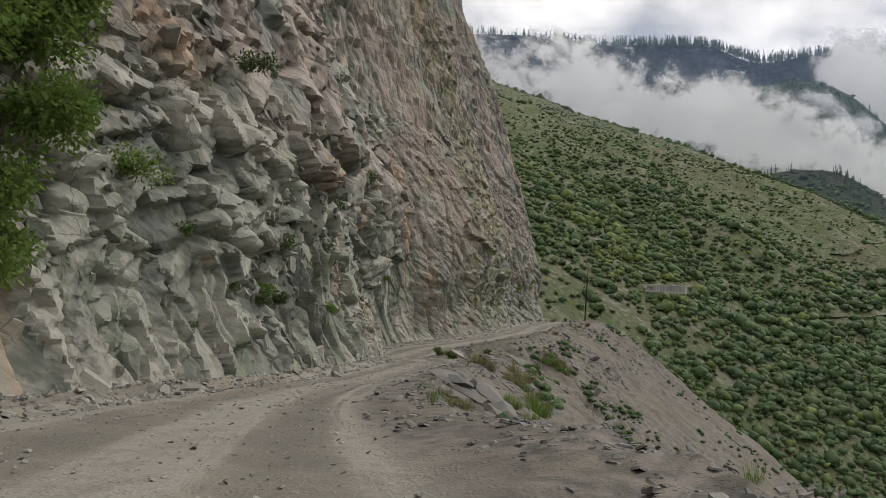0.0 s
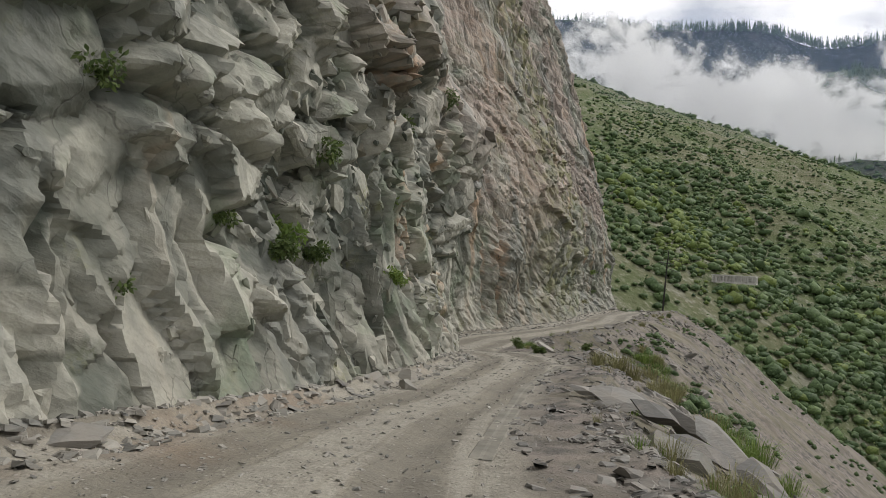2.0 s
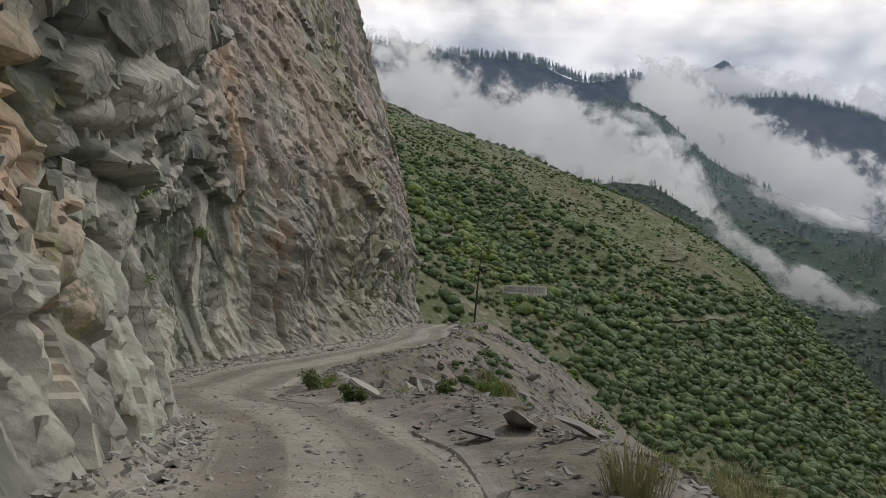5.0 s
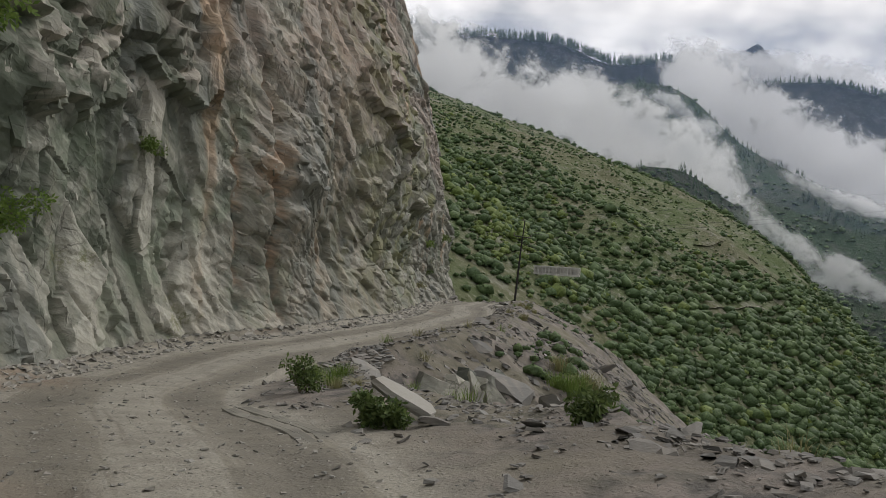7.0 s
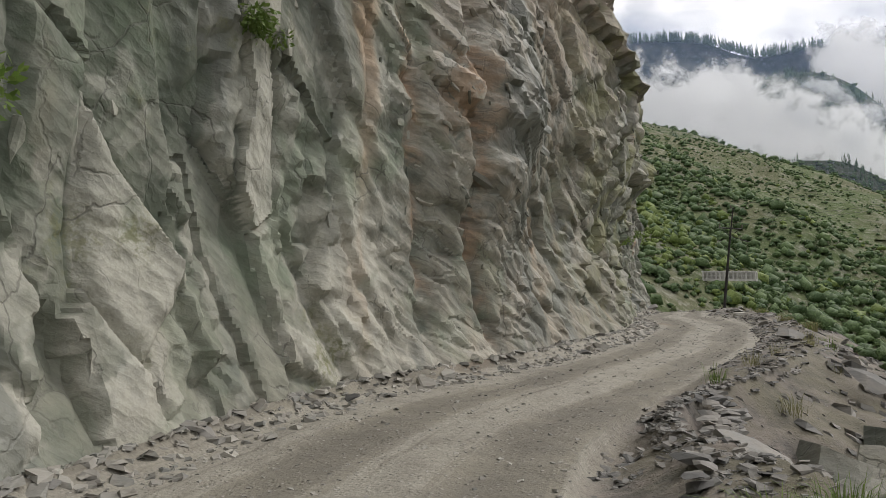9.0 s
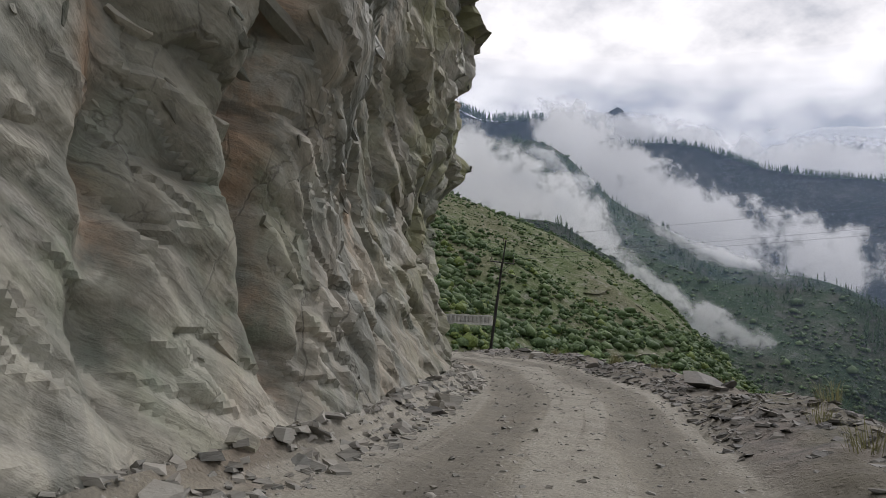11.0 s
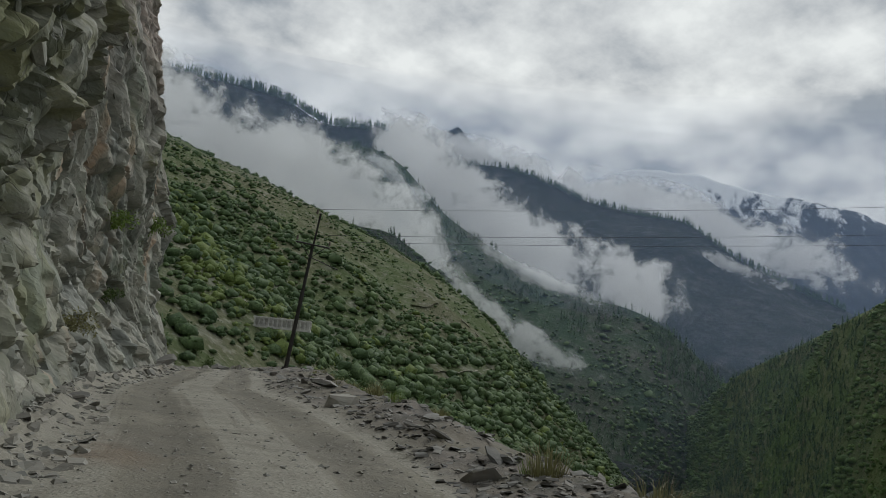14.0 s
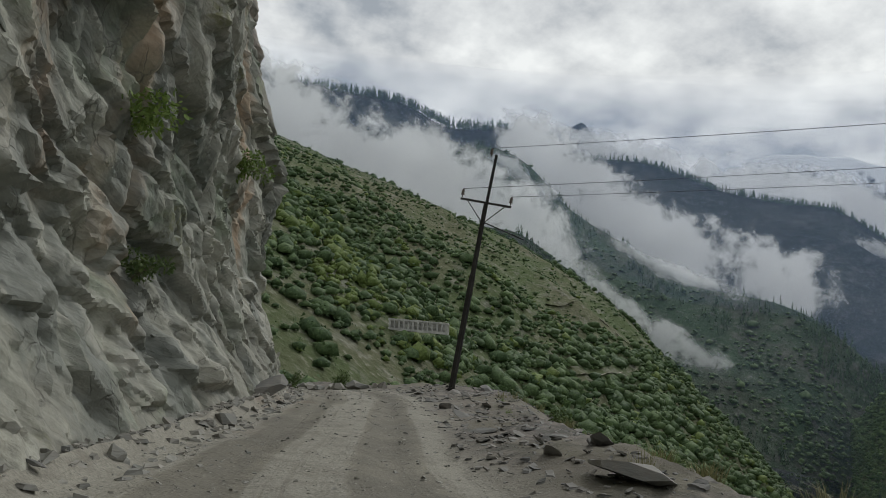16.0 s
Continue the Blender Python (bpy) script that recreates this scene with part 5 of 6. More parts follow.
POLE = Matrix.Translation(Vector((18.5, 108.6, -3.2)) - POLE_AXIS * 0.45) @ Matrix((POLE_ARM, POLE_AXIS.cross(POLE_ARM), POLE_AXIS)).transposed().to_4x4()


def build_pole():
    pole = tagged(new("utility_pole"), "leaning dark steel utility pole with a crossarm at the road's brink", "utility pole")
    pole.matrix_world = POLE
    def add(name, draw, mat, label=""):
        bm = bmesh.new()
        draw(bm)
        ob = part(name, bm, mat, pole, label)
        return ob
    add("mast", lambda bm: (rod(bm, (0, 0, 0), (0, 0, 4.2), 0.11, 0.10), rod(bm, (0, 0, 4.2), (0, 0, 6.6), 0.085, 0.075)), STEEL)
    add("top_post", lambda bm: (beam(bm, (0.02, 0, 6.5), (0.05, 0, 8.2), 0.13, 0.09), beam(bm, (0.02, 0.06, 6.6), (0.03, 0.06, 7.3), 0.16, 0.03)), STEEL)
    add("crossarm", lambda bm: (beam(bm, (-0.85, -0.1, 6.62), (0.82, -0.1, 6.62), 0.10, 0.07)), STEEL)
    for x in (-0.62, 0.62):
        add("brace", lambda bm, x=x: beam(bm, (x, -0.08, 6.6), (0.03 * x, -0.08, 5.95), 0.045, 0.03), STEEL)
    add("stay_arm", lambda bm: beam(bm, (0, 0, 5.98), (1.45, 0.1, 5.62), 0.05, 0.04), STEEL, "thin bent stay arm")
    for x, z in ((-0.80, 6.67), (0.78, 6.67), (-0.12, 8.1)):
        def draw(bm, x=x, z=z):
            rod(bm, (x, -0.1, z), (x, -0.1, z + 0.10), 0.018)
            for k, r in ((0.08, 0.07), (0.13, 0.055), (0.18, 0.06), (0.23, 0.04)):
                rod(bm, (x, -0.1, z + k), (x, -0.1, z + k + 0.05), r, r * 0.7)
        add("insulator", draw, CERAMIC, "brown ceramic insulator")


def build_wires():
    for (x, z), far in (((-0.80, 6.95), (70, 61.5, 8.6)), ((0.78, 6.95), (73, 63.2, 8.6)), ((-0.12, 8.38), (71.5, 62.4, 10.2))):
        a, b = POLE @ Vector((x, -0.1, z)), Vector(far)
        cu = bpy.data.curves.new("power_line", "CURVE")
        cu.dimensions, cu.bevel_depth, cu.bevel_resolution = "3D", 0.009, 1
        sp = cu.splines.new("POLY")
        sp.points.add(30)
        for k in range(31):
            t = k / 30
            p = a.lerp(b, t) - Vector((0, 0, 4 * 0.9 * t * (1 - t)))
            sp.points[k].co = (*p, 1)
        cu.materials.append(CABLE)
        tagged(new("power_line", cu), "thin dark power line sagging from the leaning pole", "power line", "power lines")


build_pole()
build_wires()


# ---------------------------------------------------------------- gallery wall and tracks on the hillside
def build_gallery():
    wall = tagged(new("retaining_gallery"), "weathered white concrete gallery wall with openings on the hillside", "retaining wall")
    place = spur_toward(18.9, 1.55)
    reach = np.linalg.norm(place - HERE) / 350 * 0.66
    wall.matrix_world = Matrix.Translation(place) @ pose(0, 0, 0, 0, 0, -34) @ Matrix.Diagonal((reach, reach, reach, 1))
    def add(name, a, b, w, h):
        bm = bmesh.new()
        beam(bm, a, b, w, h)
        bmesh.ops.bevel(bm, geom=list(bm.edges), offset=0.05, segments=1, affect="EDGES")
        part(name, bm, CONCRETE, wall)
    add("roof_beam", (-1, 0, 6.2), (37, 0, 5.0), 2.6, 1.0)
    add("foundation", (-1, 0, 0.3), (37, 0, -1.0), 2.4, 1.4)
    add("sill_beam", (-1, -0.5, 3.1), (37, -0.5, 2.0), 0.9, 0.5)
    for k in range(13):
        x = k * 3.0
        add("pillar", (x, -0.6, 0.2 - x * 0.035), (x, -0.6, 6.1 - x * 0.032), 0.9, 1.0)
    add("back_wall", (-1, 2.4, 3.0), (37, 2.4, 1.8), 0.6, 6.5)


build_gallery()


def build_tracks():
    for line in TRACKS:
        rows = smooth_line(line, 0.12)
        p = np.array([spur_toward(a, e) for a, e in rows])
        box = np.ones(5) / 5
        p = np.stack([np.convolve(np.pad(p[:, k], 2, "edge"), box, "valid") for k in range(3)], 1)
        up = np.array([-0.35, -0.9, 0.0])
        sheet = [p + up * w + np.array([0, 0, 0.35]) for w in (-0.9, 0, 0.9, 1.7)]
        tagged(new("track", grid_mesh("track", np.stack(sheet, 1), TRACK, True)), "pale dirt track cut into the hillside", "track", kind="structure")


build_tracks()


# ---------------------------------------------------------------- rocks
def rock_mesh(name, seed, size, flat, mat, cuts=9):
    """A broken stone: a lump cut by planes."""
    rng = random.Random(seed)
    bm = bmesh.new()
    bmesh.ops.create_icosphere(bm, subdivisions=2, radius=0.75)
    for v in bm.verts:
        v.co *= 1 + 0.25 * noise.noise(v.co * 1.7 + Vector((seed * 3.1, 0, 0)))
    for k in range(cuts):
        d = Vector((rng.gauss(0, 1), rng.gauss(0, 1), rng.gauss(0, 1))).normalized()
        reach = rng.uniform(0.34, 0.56)
        geom = bmesh.ops.bisect_plane(bm, geom=bm.verts[:] + bm.edges[:] + bm.faces[:], plane_co=d * reach, plane_no=d, clear_outer=True)
        edges = [e for e in geom["geom_cut"] if isinstance(e, bmesh.types.BMEdge)]
        if edges:
            bmesh.ops.contextual_create(bm, geom=edges)
    for v in bm.verts:
        v.co = Vector((v.co.x * size[0], v.co.y * size[1], v.co.z * flat))
    bmesh.ops.recalc_face_normals(bm, faces=bm.faces)
    me = bpy.data.meshes.new(name)
    bm.to_mesh(me)
    bm.free()
    me.materials.append(mat)
    return me


SLABS = [rock_mesh("slate_slab", 11 + k, (1.5, 1.0), 0.22 + 0.07 * (k % 3), SLATE, 12) for k in range(6)]
RIBS = [raw_mesh(bpy.data.meshes.new("rock_rib"), *block_shape(730 + k), BLOCK) for k in range(5)]


def plate_mesh(long, wide, thick, seed):
    """A thin plate of slate with a broken outline and a split edge."""
    rng = random.Random(seed)
    bm = bmesh.new()
    ring = []
    for k in range(11):
        a = 2 * math.pi * k / 11
        r = 1 / max(abs(math.cos(a)) / long, abs(math.sin(a)) / wide) * rng.uniform(0.78, 1.0)
        ring.append((math.cos(a) * r / 2, math.sin(a) * r / 2))
    levels = [[bm.verts.new((x * f + rng.uniform(-0.012, 0.012), y * f + rng.uniform(-0.012, 0.012), z * thick)) for x, y in ring] for z, f in ((-0.5, 0.93), (-0.1, 1.0), (0.12, 0.97), (0.5, 0.94))]
    for low, high in zip(levels, levels[1:]):
        for k in range(11):
            bm.faces.new((low[k], low[(k + 1) % 11], high[(k + 1) % 11], high[k]))
    bm.faces.new(levels[-1])
    bm.faces.new(levels[0][::-1])
    me = bpy.data.meshes.new("slate_slab")
    bm.to_mesh(me)
    bm.free()
    me.materials.append(STONE)
    return me


PLATE = plate_mesh(1.05, 0.55, 0.12, 4)
BLOCKS = [rock_mesh("boulder", 31 + k, (1.2, 1.0), 0.85, STONE, 14) for k in range(6)]


def ground_z(x, y):
    d = (GROUND[..., 0] - x) ** 2 + (GROUND[..., 1] - y) ** 2
    return float(GROUND[..., 2].ravel()[d.argmin()])


def lay(me, name, x, y, s, turn=(0, 0, 0), sink=0.15, label="", category="rock", group=""):
    ob = new(name, me)
    ob.matrix_world = Matrix.Translation((x, y, ground_z(x, y) - sink * s + 0.2 * s)) @ pose(0, 0, 0, *turn) @ Matrix.Diagonal((s, s, s, 1))
    return tagged(ob, label, category, group)


def at_station(rng, line_a, line_b, u, w):
    a, b = line_a[int(u)], line_b[int(u)]
    return a + (b - a) * w


def build_rocks():
    rng = random.Random(77)
    # marked stones
    pale = "large pale slate slab tilted on the rubble brink"
    dark = "dark broken slate slab leaning on the brink"
    for me, place, s, turn, label in (
            (SLABS[0], (1.5, 21.0, -2.86), 0.62, (14, 22, 20), pale), (SLABS[1], (2.0, 22.2, -2.95), 0.65, (24, 28, 10), dark), (SLABS[2], (1.2, 22.6, -2.72), 0.62, (12, 16, 70), dark),
            (SLABS[3], (0.75, 23.3, -2.62), 0.52, (20, 10, -20), dark), (SLABS[4], (1.9, 23.6, -3.1), 0.65, (10, 30, 50), dark), (SLABS[5], (0.35, 24.9, -2.72), 0.3, (16, 12, 30), dark),
            (SLABS[2], (2.5, 21.6, -3.4), 0.55, (30, 30, 15), dark), (SLABS[5], (2.2, 20.4, -3.3), 0.5, (10, 35, -10), dark), (SLABS[0], (1.45, 39.0, -3.42), 0.42, (8, 12, 30), "pale slate slab on the brink"),
            (SLABS[4], (0.95, 24.3, -2.8), 0.42, (14, 20, 25), dark), (SLABS[1], (1.25, 24.9, -2.85), 0.48, (18, 24, -20), dark), (SLABS[2], (0.75, 25.3, -2.8), 0.34, (8, 18, 60), dark), (SLABS[0], (1.5, 24.2, -2.95), 0.40, (22, 26, 40), pale), (SLABS[3], (1.1, 25.8, -2.85), 0.32, (10, 14, 10), dark),
            (SLABS[1], (2.3, 39.6, -3.75), 0.55, (14, 22, 60), dark), (SLABS[3], (2.7, 37.9, -3.7), 0.5, (10, 20, 10), dark),
(SLABS[4], (1.2, 48.5, -4.32), 0.3, (4, 12, 40), "pale flat slab under the propped slab"),
            (SLABS[0], (5.2, 63.9, -4.35), 0.55, (20, 30, -30), dark), (SLABS[5], (5.7, 62.3, -6.3), 1.2, (40, 20, 20), dark), (SLABS[1], (7.2, 62.0, -6.2), 1.1, (30, 35, 70), dark)):
        ob = new("slate_slab", me)
        level = max(place[2], ground_z(place[0], place[1]) + 0.12 * s)
        ob.matrix_world = Matrix.Translation((place[0], place[1], level)) @ pose(0, 0, 0, *turn) @ Matrix.Diagonal((s, s, s, 1))
        tagged(ob, label, "rock", "slate slabs on the brink")
    ob = tagged(new("slate_slab", PLATE), "large pale slate slab propped up beside a leafy bush", "rock", "slate slabs on the brink")
    ob.matrix_world = Matrix.Translation((0.86, 49.0, -3.93)) @ pose(0, 0, 0, 9, 29, -8)
    outcrop = tagged(new("rock_outcrop"), "dark folded rock jutting from the bank below the road", "rock")
    for k in range(13):
        w = k / 12
        x, y = 2.7 + 3.0 * w + rng.uniform(-0.15, 0.15), 60.6 + 1.7 * w + rng.uniform(-0.3, 0.2)
        rib = new("rock_rib", RIBS[k % len(RIBS)])
        rib.parent = outcrop
        rib.matrix_world = Matrix.Translation((x, y, ground_z(x, y) - 0.25)) @ pose(0, 0, 0, rng.uniform(-34, -10), rng.uniform(-6, 16), rng.uniform(-30, 40)) @ Matrix.Diagonal((rng.uniform(0.5, 1.0), rng.uniform(0.6, 1.0), rng.uniform(1.0, 1.8), 1))
    lay(BLOCKS[0], "boulder", 1.0, 20.1, 0.55, (10, 20, 30), 0.1, "grey angular boulder on the brink", "rock", "boulders")
    lay(BLOCKS[1], "boulder", -5.7, 16.6, 0.6, (0, 15, 30), 0.1, "pale fallen boulder at the cliff's foot", "rock", "boulders")
    lay(SLABS[4], "slate_slab", -5.0, 17.6, 0.48, (8, -10, 70), 0.1, "flat dark stone at the cliff's foot", "rock", "stones at the cliff foot")
    lay(BLOCKS[2], "boulder", -3.2, 27.2, 0.45, (10, 0, 60), 0.1, "pale fallen boulder at the cliff's foot", "rock", "boulders")
    lay(BLOCKS[3], "boulder", -3.0, 25.6, 0.32, (10, 40, 60), 0.1, "pale fallen boulder at the cliff's foot", "rock", "boulders")
    lay(SLABS[5], "slate_slab", 11.2, 102.6, 0.75, (0, -22, 30), 0.0, "dark slab lying where the cliff ends", "rock", "stones at the cliff foot")
    lay(BLOCKS[4], "boulder", 11.75, 87.4, 0.62, (0, 20, 30), 0.2, "rounded grey boulder among the brink rubble", "rock", "boulders")
    lay(SLABS[0], "slate_slab", 13.2, 91.6, 0.8, (12, 6, 75), 0.1, "long dark slab among the brink rubble", "rock", "slate slabs on the brink")
    lay(SLABS[2], "slate_slab", 6.9, 70.6, 0.68, (12, 16, 20), 0.1, "dark slate slab on the road's outer edge", "rock", "slate slabs on the brink")
    lay(BLOCKS[5], "boulder", 6.5, 92.4, 0.95, (0, 10, 80), 0.1, "pale boulder at the cliff's foot", "rock", "boulders")
    lay(SLABS[4], "slate_slab", 1.0, 58.2, 0.6, (10, 25, -40), 0.0, "small pale slab beside a bush in the hollow", "rock", "slate slabs on the brink")
    for k in range(70):
        w, course = k / 69, k % 5
        ob = new("stacked_slate", rng.choice(SLABS))
        s = rng.uniform(0.12, 0.24)
        ob.matrix_world = Matrix.Translation((-0.25 + 2.0 * w + rng.uniform(-0.08, 0.08) + 0.07 * course, 56.6 + 5.2 * w - 0.06 * course, -4.42 + 0.10 * w - 0.075 * course + rng.uniform(-0.03, 0.03))) \
            @ pose(0, 0, 0, rng.uniform(-9, 9), rng.uniform(-9, 9), 50 + rng.uniform(-35, 35)) @ Matrix.Diagonal((s, s, s, 1))
        tagged(ob, "flat dark slate stacked as an edge to the road", "rock", "stacked slates")
    f, e, b = stations(FOOT, 760), stations(EDGE, 760), stations(BRINK, 760)
    for k in range(130):
        p = at_station(rng, f, e, rng.uniform(70, 690), rng.uniform(-0.04, 0.11))
        me = rng.choice(SLABS + BLOCKS)
        lay(me, "fallen_stone", p[0], p[1], 0.07 + 0.26 * rng.random() ** 2, (rng.uniform(-25, 25), rng.uniform(-25, 25), rng.uniform(0, 360)), 0.15,
            "angular grey stone fallen at the cliff's foot", "rock", "fallen stones")
    for k in range(120):
        p = at_station(rng, e, b, rng.uniform(90, 690), rng.uniform(0.45, 1.15))
        me = rng.choice(SLABS)
        lay(me, "slate_piece", p[0], p[1], 0.05 + 0.24 * rng.random() ** 3, (rng.uniform(-25, 25), rng.uniform(-25, 25), rng.uniform(0, 360)), 0.12,
            "flat dark slate piece on the road's outer edge", "rock", "slate pieces")
    for k in range(110):
        p = at_station(rng, e, b, rng.uniform(500, 650), rng.uniform(0.15, 1.15))
        lay(rng.choice(SLABS), "slate_piece", p[0], p[1], 0.07 + 0.26 * rng.random() ** 2, (rng.uniform(-30, 30), rng.uniform(-30, 30), rng.uniform(0, 360)), 0.12,
            "flat dark slate piece on the road's outer edge", "rock", "slate pieces")
    for k in range(26):
        u = 668 + 2.2 * k
        p = at_station(rng, e, b, u, rng.uniform(0.05, 0.3))
        lay(rng.choice(BLOCKS), "edge_stone", p[0], p[1], rng.uniform(0.3, 0.55), (rng.uniform(-15, 15), rng.uniform(-15, 15), rng.uniform(0, 360)), 0.05,
            "grey stone set along the road's outer edge", "rock", "edge stones")
    spots = np.random.default_rng(14)
    p, v, u = on_sheet(spots, GROUND, 190, 0.36, 0.60)
    for k, q in enumerate(p):
        if not 5 < q[1] < 112:
            continue
        me = rng.choice(SLABS)
        ob = new("slope_rock", me)
        s = 0.2 + 0.6 * rng.random() ** 2
        ob.matrix_world = Matrix.Translation(q) @ pose(0, 0, 0, rng.uniform(-15, 40), rng.uniform(10, 50), rng.uniform(0, 360)) @ Matrix.Diagonal((s, s, s, 1))
        tagged(ob, "angular dark rock jutting from the rubble slope", "rock", "rocks on the slope")


build_rocks()


def build_scree():
    """Loose grit and small stones on the road, at the cliff's foot and on the brink."""
    rng = np.random.default_rng(21)
    f, e, b = stations(FOOT, 760), stations(EDGE, 760), stations(BRINK, 760)
    shape = np.array([(-1, -0.7, -0.3), (1, -0.8, -0.3), (0.9, 0.7, -0.3), (-0.8, 0.8, -0.3), (-0.8, -0.6, 0.35), (0.7, -0.6, 0.45), (0.75, 0.6, 0.35), (-0.6, 0.55, 0.4)])
    tris = np.array([(0, 1, 5), (0, 5, 4), (1, 2, 6), (1, 6, 5), (2, 3, 7), (2, 7, 6), (3, 0, 4), (3, 4, 7), (4, 5, 6), (4, 6, 7)])
    for name, n, lo, hi, a, c, smallest, largest, mat, label in (
            ("scree", 9000, -0.03, 0.17, f, e, 0.015, 0.12, STONE, "small grey rubble along the cliff's foot"),
            ("gravel", 9000, 0.08, 1.02, f, e, 0.008, 0.045, STONE, "loose gravel scattered on the road"),
            ("rubble", 14000, 0.03, 1.25, e, b, 0.012, 0.095, SLATE, "dark slaty rubble on the road's outer edge")):
        u = rng.uniform(45, 668, n)
        w = rng.uniform(lo, hi, n)
        if name == "scree":
            w = lo + (hi - lo) * rng.uniform(0, 1, n) ** 1.6
        clump = fbm(u / 5.0, w * 4, 88)
        w = np.where((name == "rubble") & (clump < 0) & (u < 400), lo + (hi - lo) * (0.55 + 0.45 * rng.uniform(0, 1, n)), w)
        k = u.astype(int)
        pa, pc = a[k] + (a[k + 1] - a[k]) * (u - k)[:, None], c[k] + (c[k + 1] - c[k]) * (u - k)[:, None]
        p = pa + (pc - pa) * w[:, None]
        # height from the sheet: nearest column of the same station
        z = np.empty(n)
        for i in range(n):
            row = GROUND[int(1.5 * k[i]), :120]
            z[i] = row[((row[:, 0] - p[i, 0]) ** 2 + (row[:, 1] - p[i, 1]) ** 2).argmin(), 2]
        s = smallest + (largest - smallest) * rng.uniform(0, 1, n) ** 3.2
        turn = rng.uniform(0, 6.283, n)
        sh = shape[None] * rng.uniform(0.6, 1.3, (n, len(shape), 3)) * s[:, None, None]
        x = sh[..., 0] * np.cos(turn)[:, None] - sh[..., 1] * np.sin(turn)[:, None]
        y = sh[..., 0] * np.sin(turn)[:, None] + sh[..., 1] * np.cos(turn)[:, None]
        sh[..., 2] *= 0.55 if mat is SLATE else 0.8
        tip = rng.normal(0, 0.25, (n, 2))
        zz = sh[..., 2] + x * tip[:, :1] + y * tip[:, 1:]
        v = np.stack([x + p[:, :1], y + p[:, 1:2], zz + z[:, None]], -1).reshape(-1, 3)
        faces = (tris[None] + (np.arange(n) * len(shape))[:, None, None]).reshape(-1, 3)
        stuff(name, v, faces, mat, label, "stones")
    p, v, u = on_sheet(rng, GROUND, 9000, 0.345, 0.60)
    p = p[(fbm(p[:, 0] / 3, p[:, 1] / 3, 89) > -0.1) & (p[:, 1] > 0)]
    n = len(p)
    s = 0.03 + 0.22 * rng.uniform(0, 1, n) ** 3
    turn = rng.uniform(0, 6.283, n)
    sh = shape[None] * rng.uniform(0.5, 1.3, (n, len(shape), 3)) * s[:, None, None]
    x = sh[..., 0] * np.cos(turn)[:, None] - sh[..., 1] * np.sin(turn)[:, None]
    y = sh[..., 0] * np.sin(turn)[:, None] + sh[..., 1] * np.cos(turn)[:, None]
    v = np.stack([x + p[:, :1], y + p[:, 1:2], sh[..., 2] - 0.5 * x + p[:, 2:3]], -1).reshape(-1, 3)
    stuff("slope_rubble", v, (tris[None] + (np.arange(n) * len(shape))[:, None, None]).reshape(-1, 3), SLATE, "loose dark slate chips on the rubble slope", "stones")


build_scree()


def tyre_track(points, wide):
    """The tread of a tyre pressed into the dust: ridges of grit between two low walls."""
    line = smooth_line(points, 0.055)
    t = np.gradient(line, axis=0)
    t /= np.linalg.norm(t, axis=1)[:, None]
    side = np.stack([t[:, 1], -t[:, 0]], 1)
    z = np.array([ground_z(*q) for q in line[::8]])
    z = np.interp(np.arange(len(line)), np.arange(0, len(line), 8), z)
    z = np.convolve(np.pad(z, 12, "edge"), np.ones(25) / 25, "valid") + 0.006
    lug = 0.012 * (np.arange(len(line)) % 2)
    rows = []
    for w, h in ((-0.62, -0.03), (-0.5, 0.0), (-0.1, 0.0), (-0.06, 0.008), (0.06, 0.008), (0.1, 0.0), (0.5, 0.0), (0.62, -0.03)):
        rows.append(np.c_[line + side * wide * w, z + h + (lug if h == 0.0 else 0)])
    me = grid_mesh("tyre_track", np.stack(rows, 1), TREAD, False)
    tagged(new("tyre_track", me), "tyre tread pressed into the road's dust", "tyre track", kind="structure")


tyre_track([(-1.3, 18.5), (-1.04, 21.8), (-0.73, 25.8), (-0.2, 29.5), (0.21, 31.9), (0.58, 34.3), (1.1, 38.0), (1.02, 41.2)], 0.24)
tyre_track([(-0.35, 47.4), (-0.61, 48.6), (-0.98, 49.6), (-1.6, 51.2)], 0.2)
tyre_track([(-0.1, 47.6), (-0.33, 48.7), (-0.75, 49.9), (-1.4, 51.5)], 0.2)


# ---------------------------------------------------------------- shrubs and grass near the road
def leaf_cloud(rng, blobs, count, leaf, long=2.2):
    """Leaf blades spread over a few round clumps: centre, radius."""
    verts = []
    total = sum(r ** 2 for _, r in blobs)
    for c, r in blobs:
        n = max(8, int(count * r * r / total))
        d = rng.normal(size=(n, 3))
        d /= np.linalg.norm(d, axis=1)[:, None]
        p = np.array(c) + d * r * rng.uniform(0.35, 1.0, (n, 1)) * np.array([1, 1, 0.85])
        a = d * 0.6 + rng.normal(size=(n, 3)) * 0.7 + np.array([0, 0, -0.25])
        a /= np.linalg.norm(a, axis=1)[:, None]
        b = np.cross(a, rng.normal(size=(n, 3)))
        b /= np.linalg.norm(b, axis=1)[:, None]
        k = leaf * rng.uniform(0.6, 1.4, (n, 1))
        verts.append(np.stack([p, p + a * k * long * 0.5 + b * k * 0.5, p + a * k * long, p + a * k * long * 0.5 - b * k * 0.5], 1).reshape(-1, 3))
    v = np.concatenate(verts)
    return v, np.arange(len(v)).reshape(-1, 4)


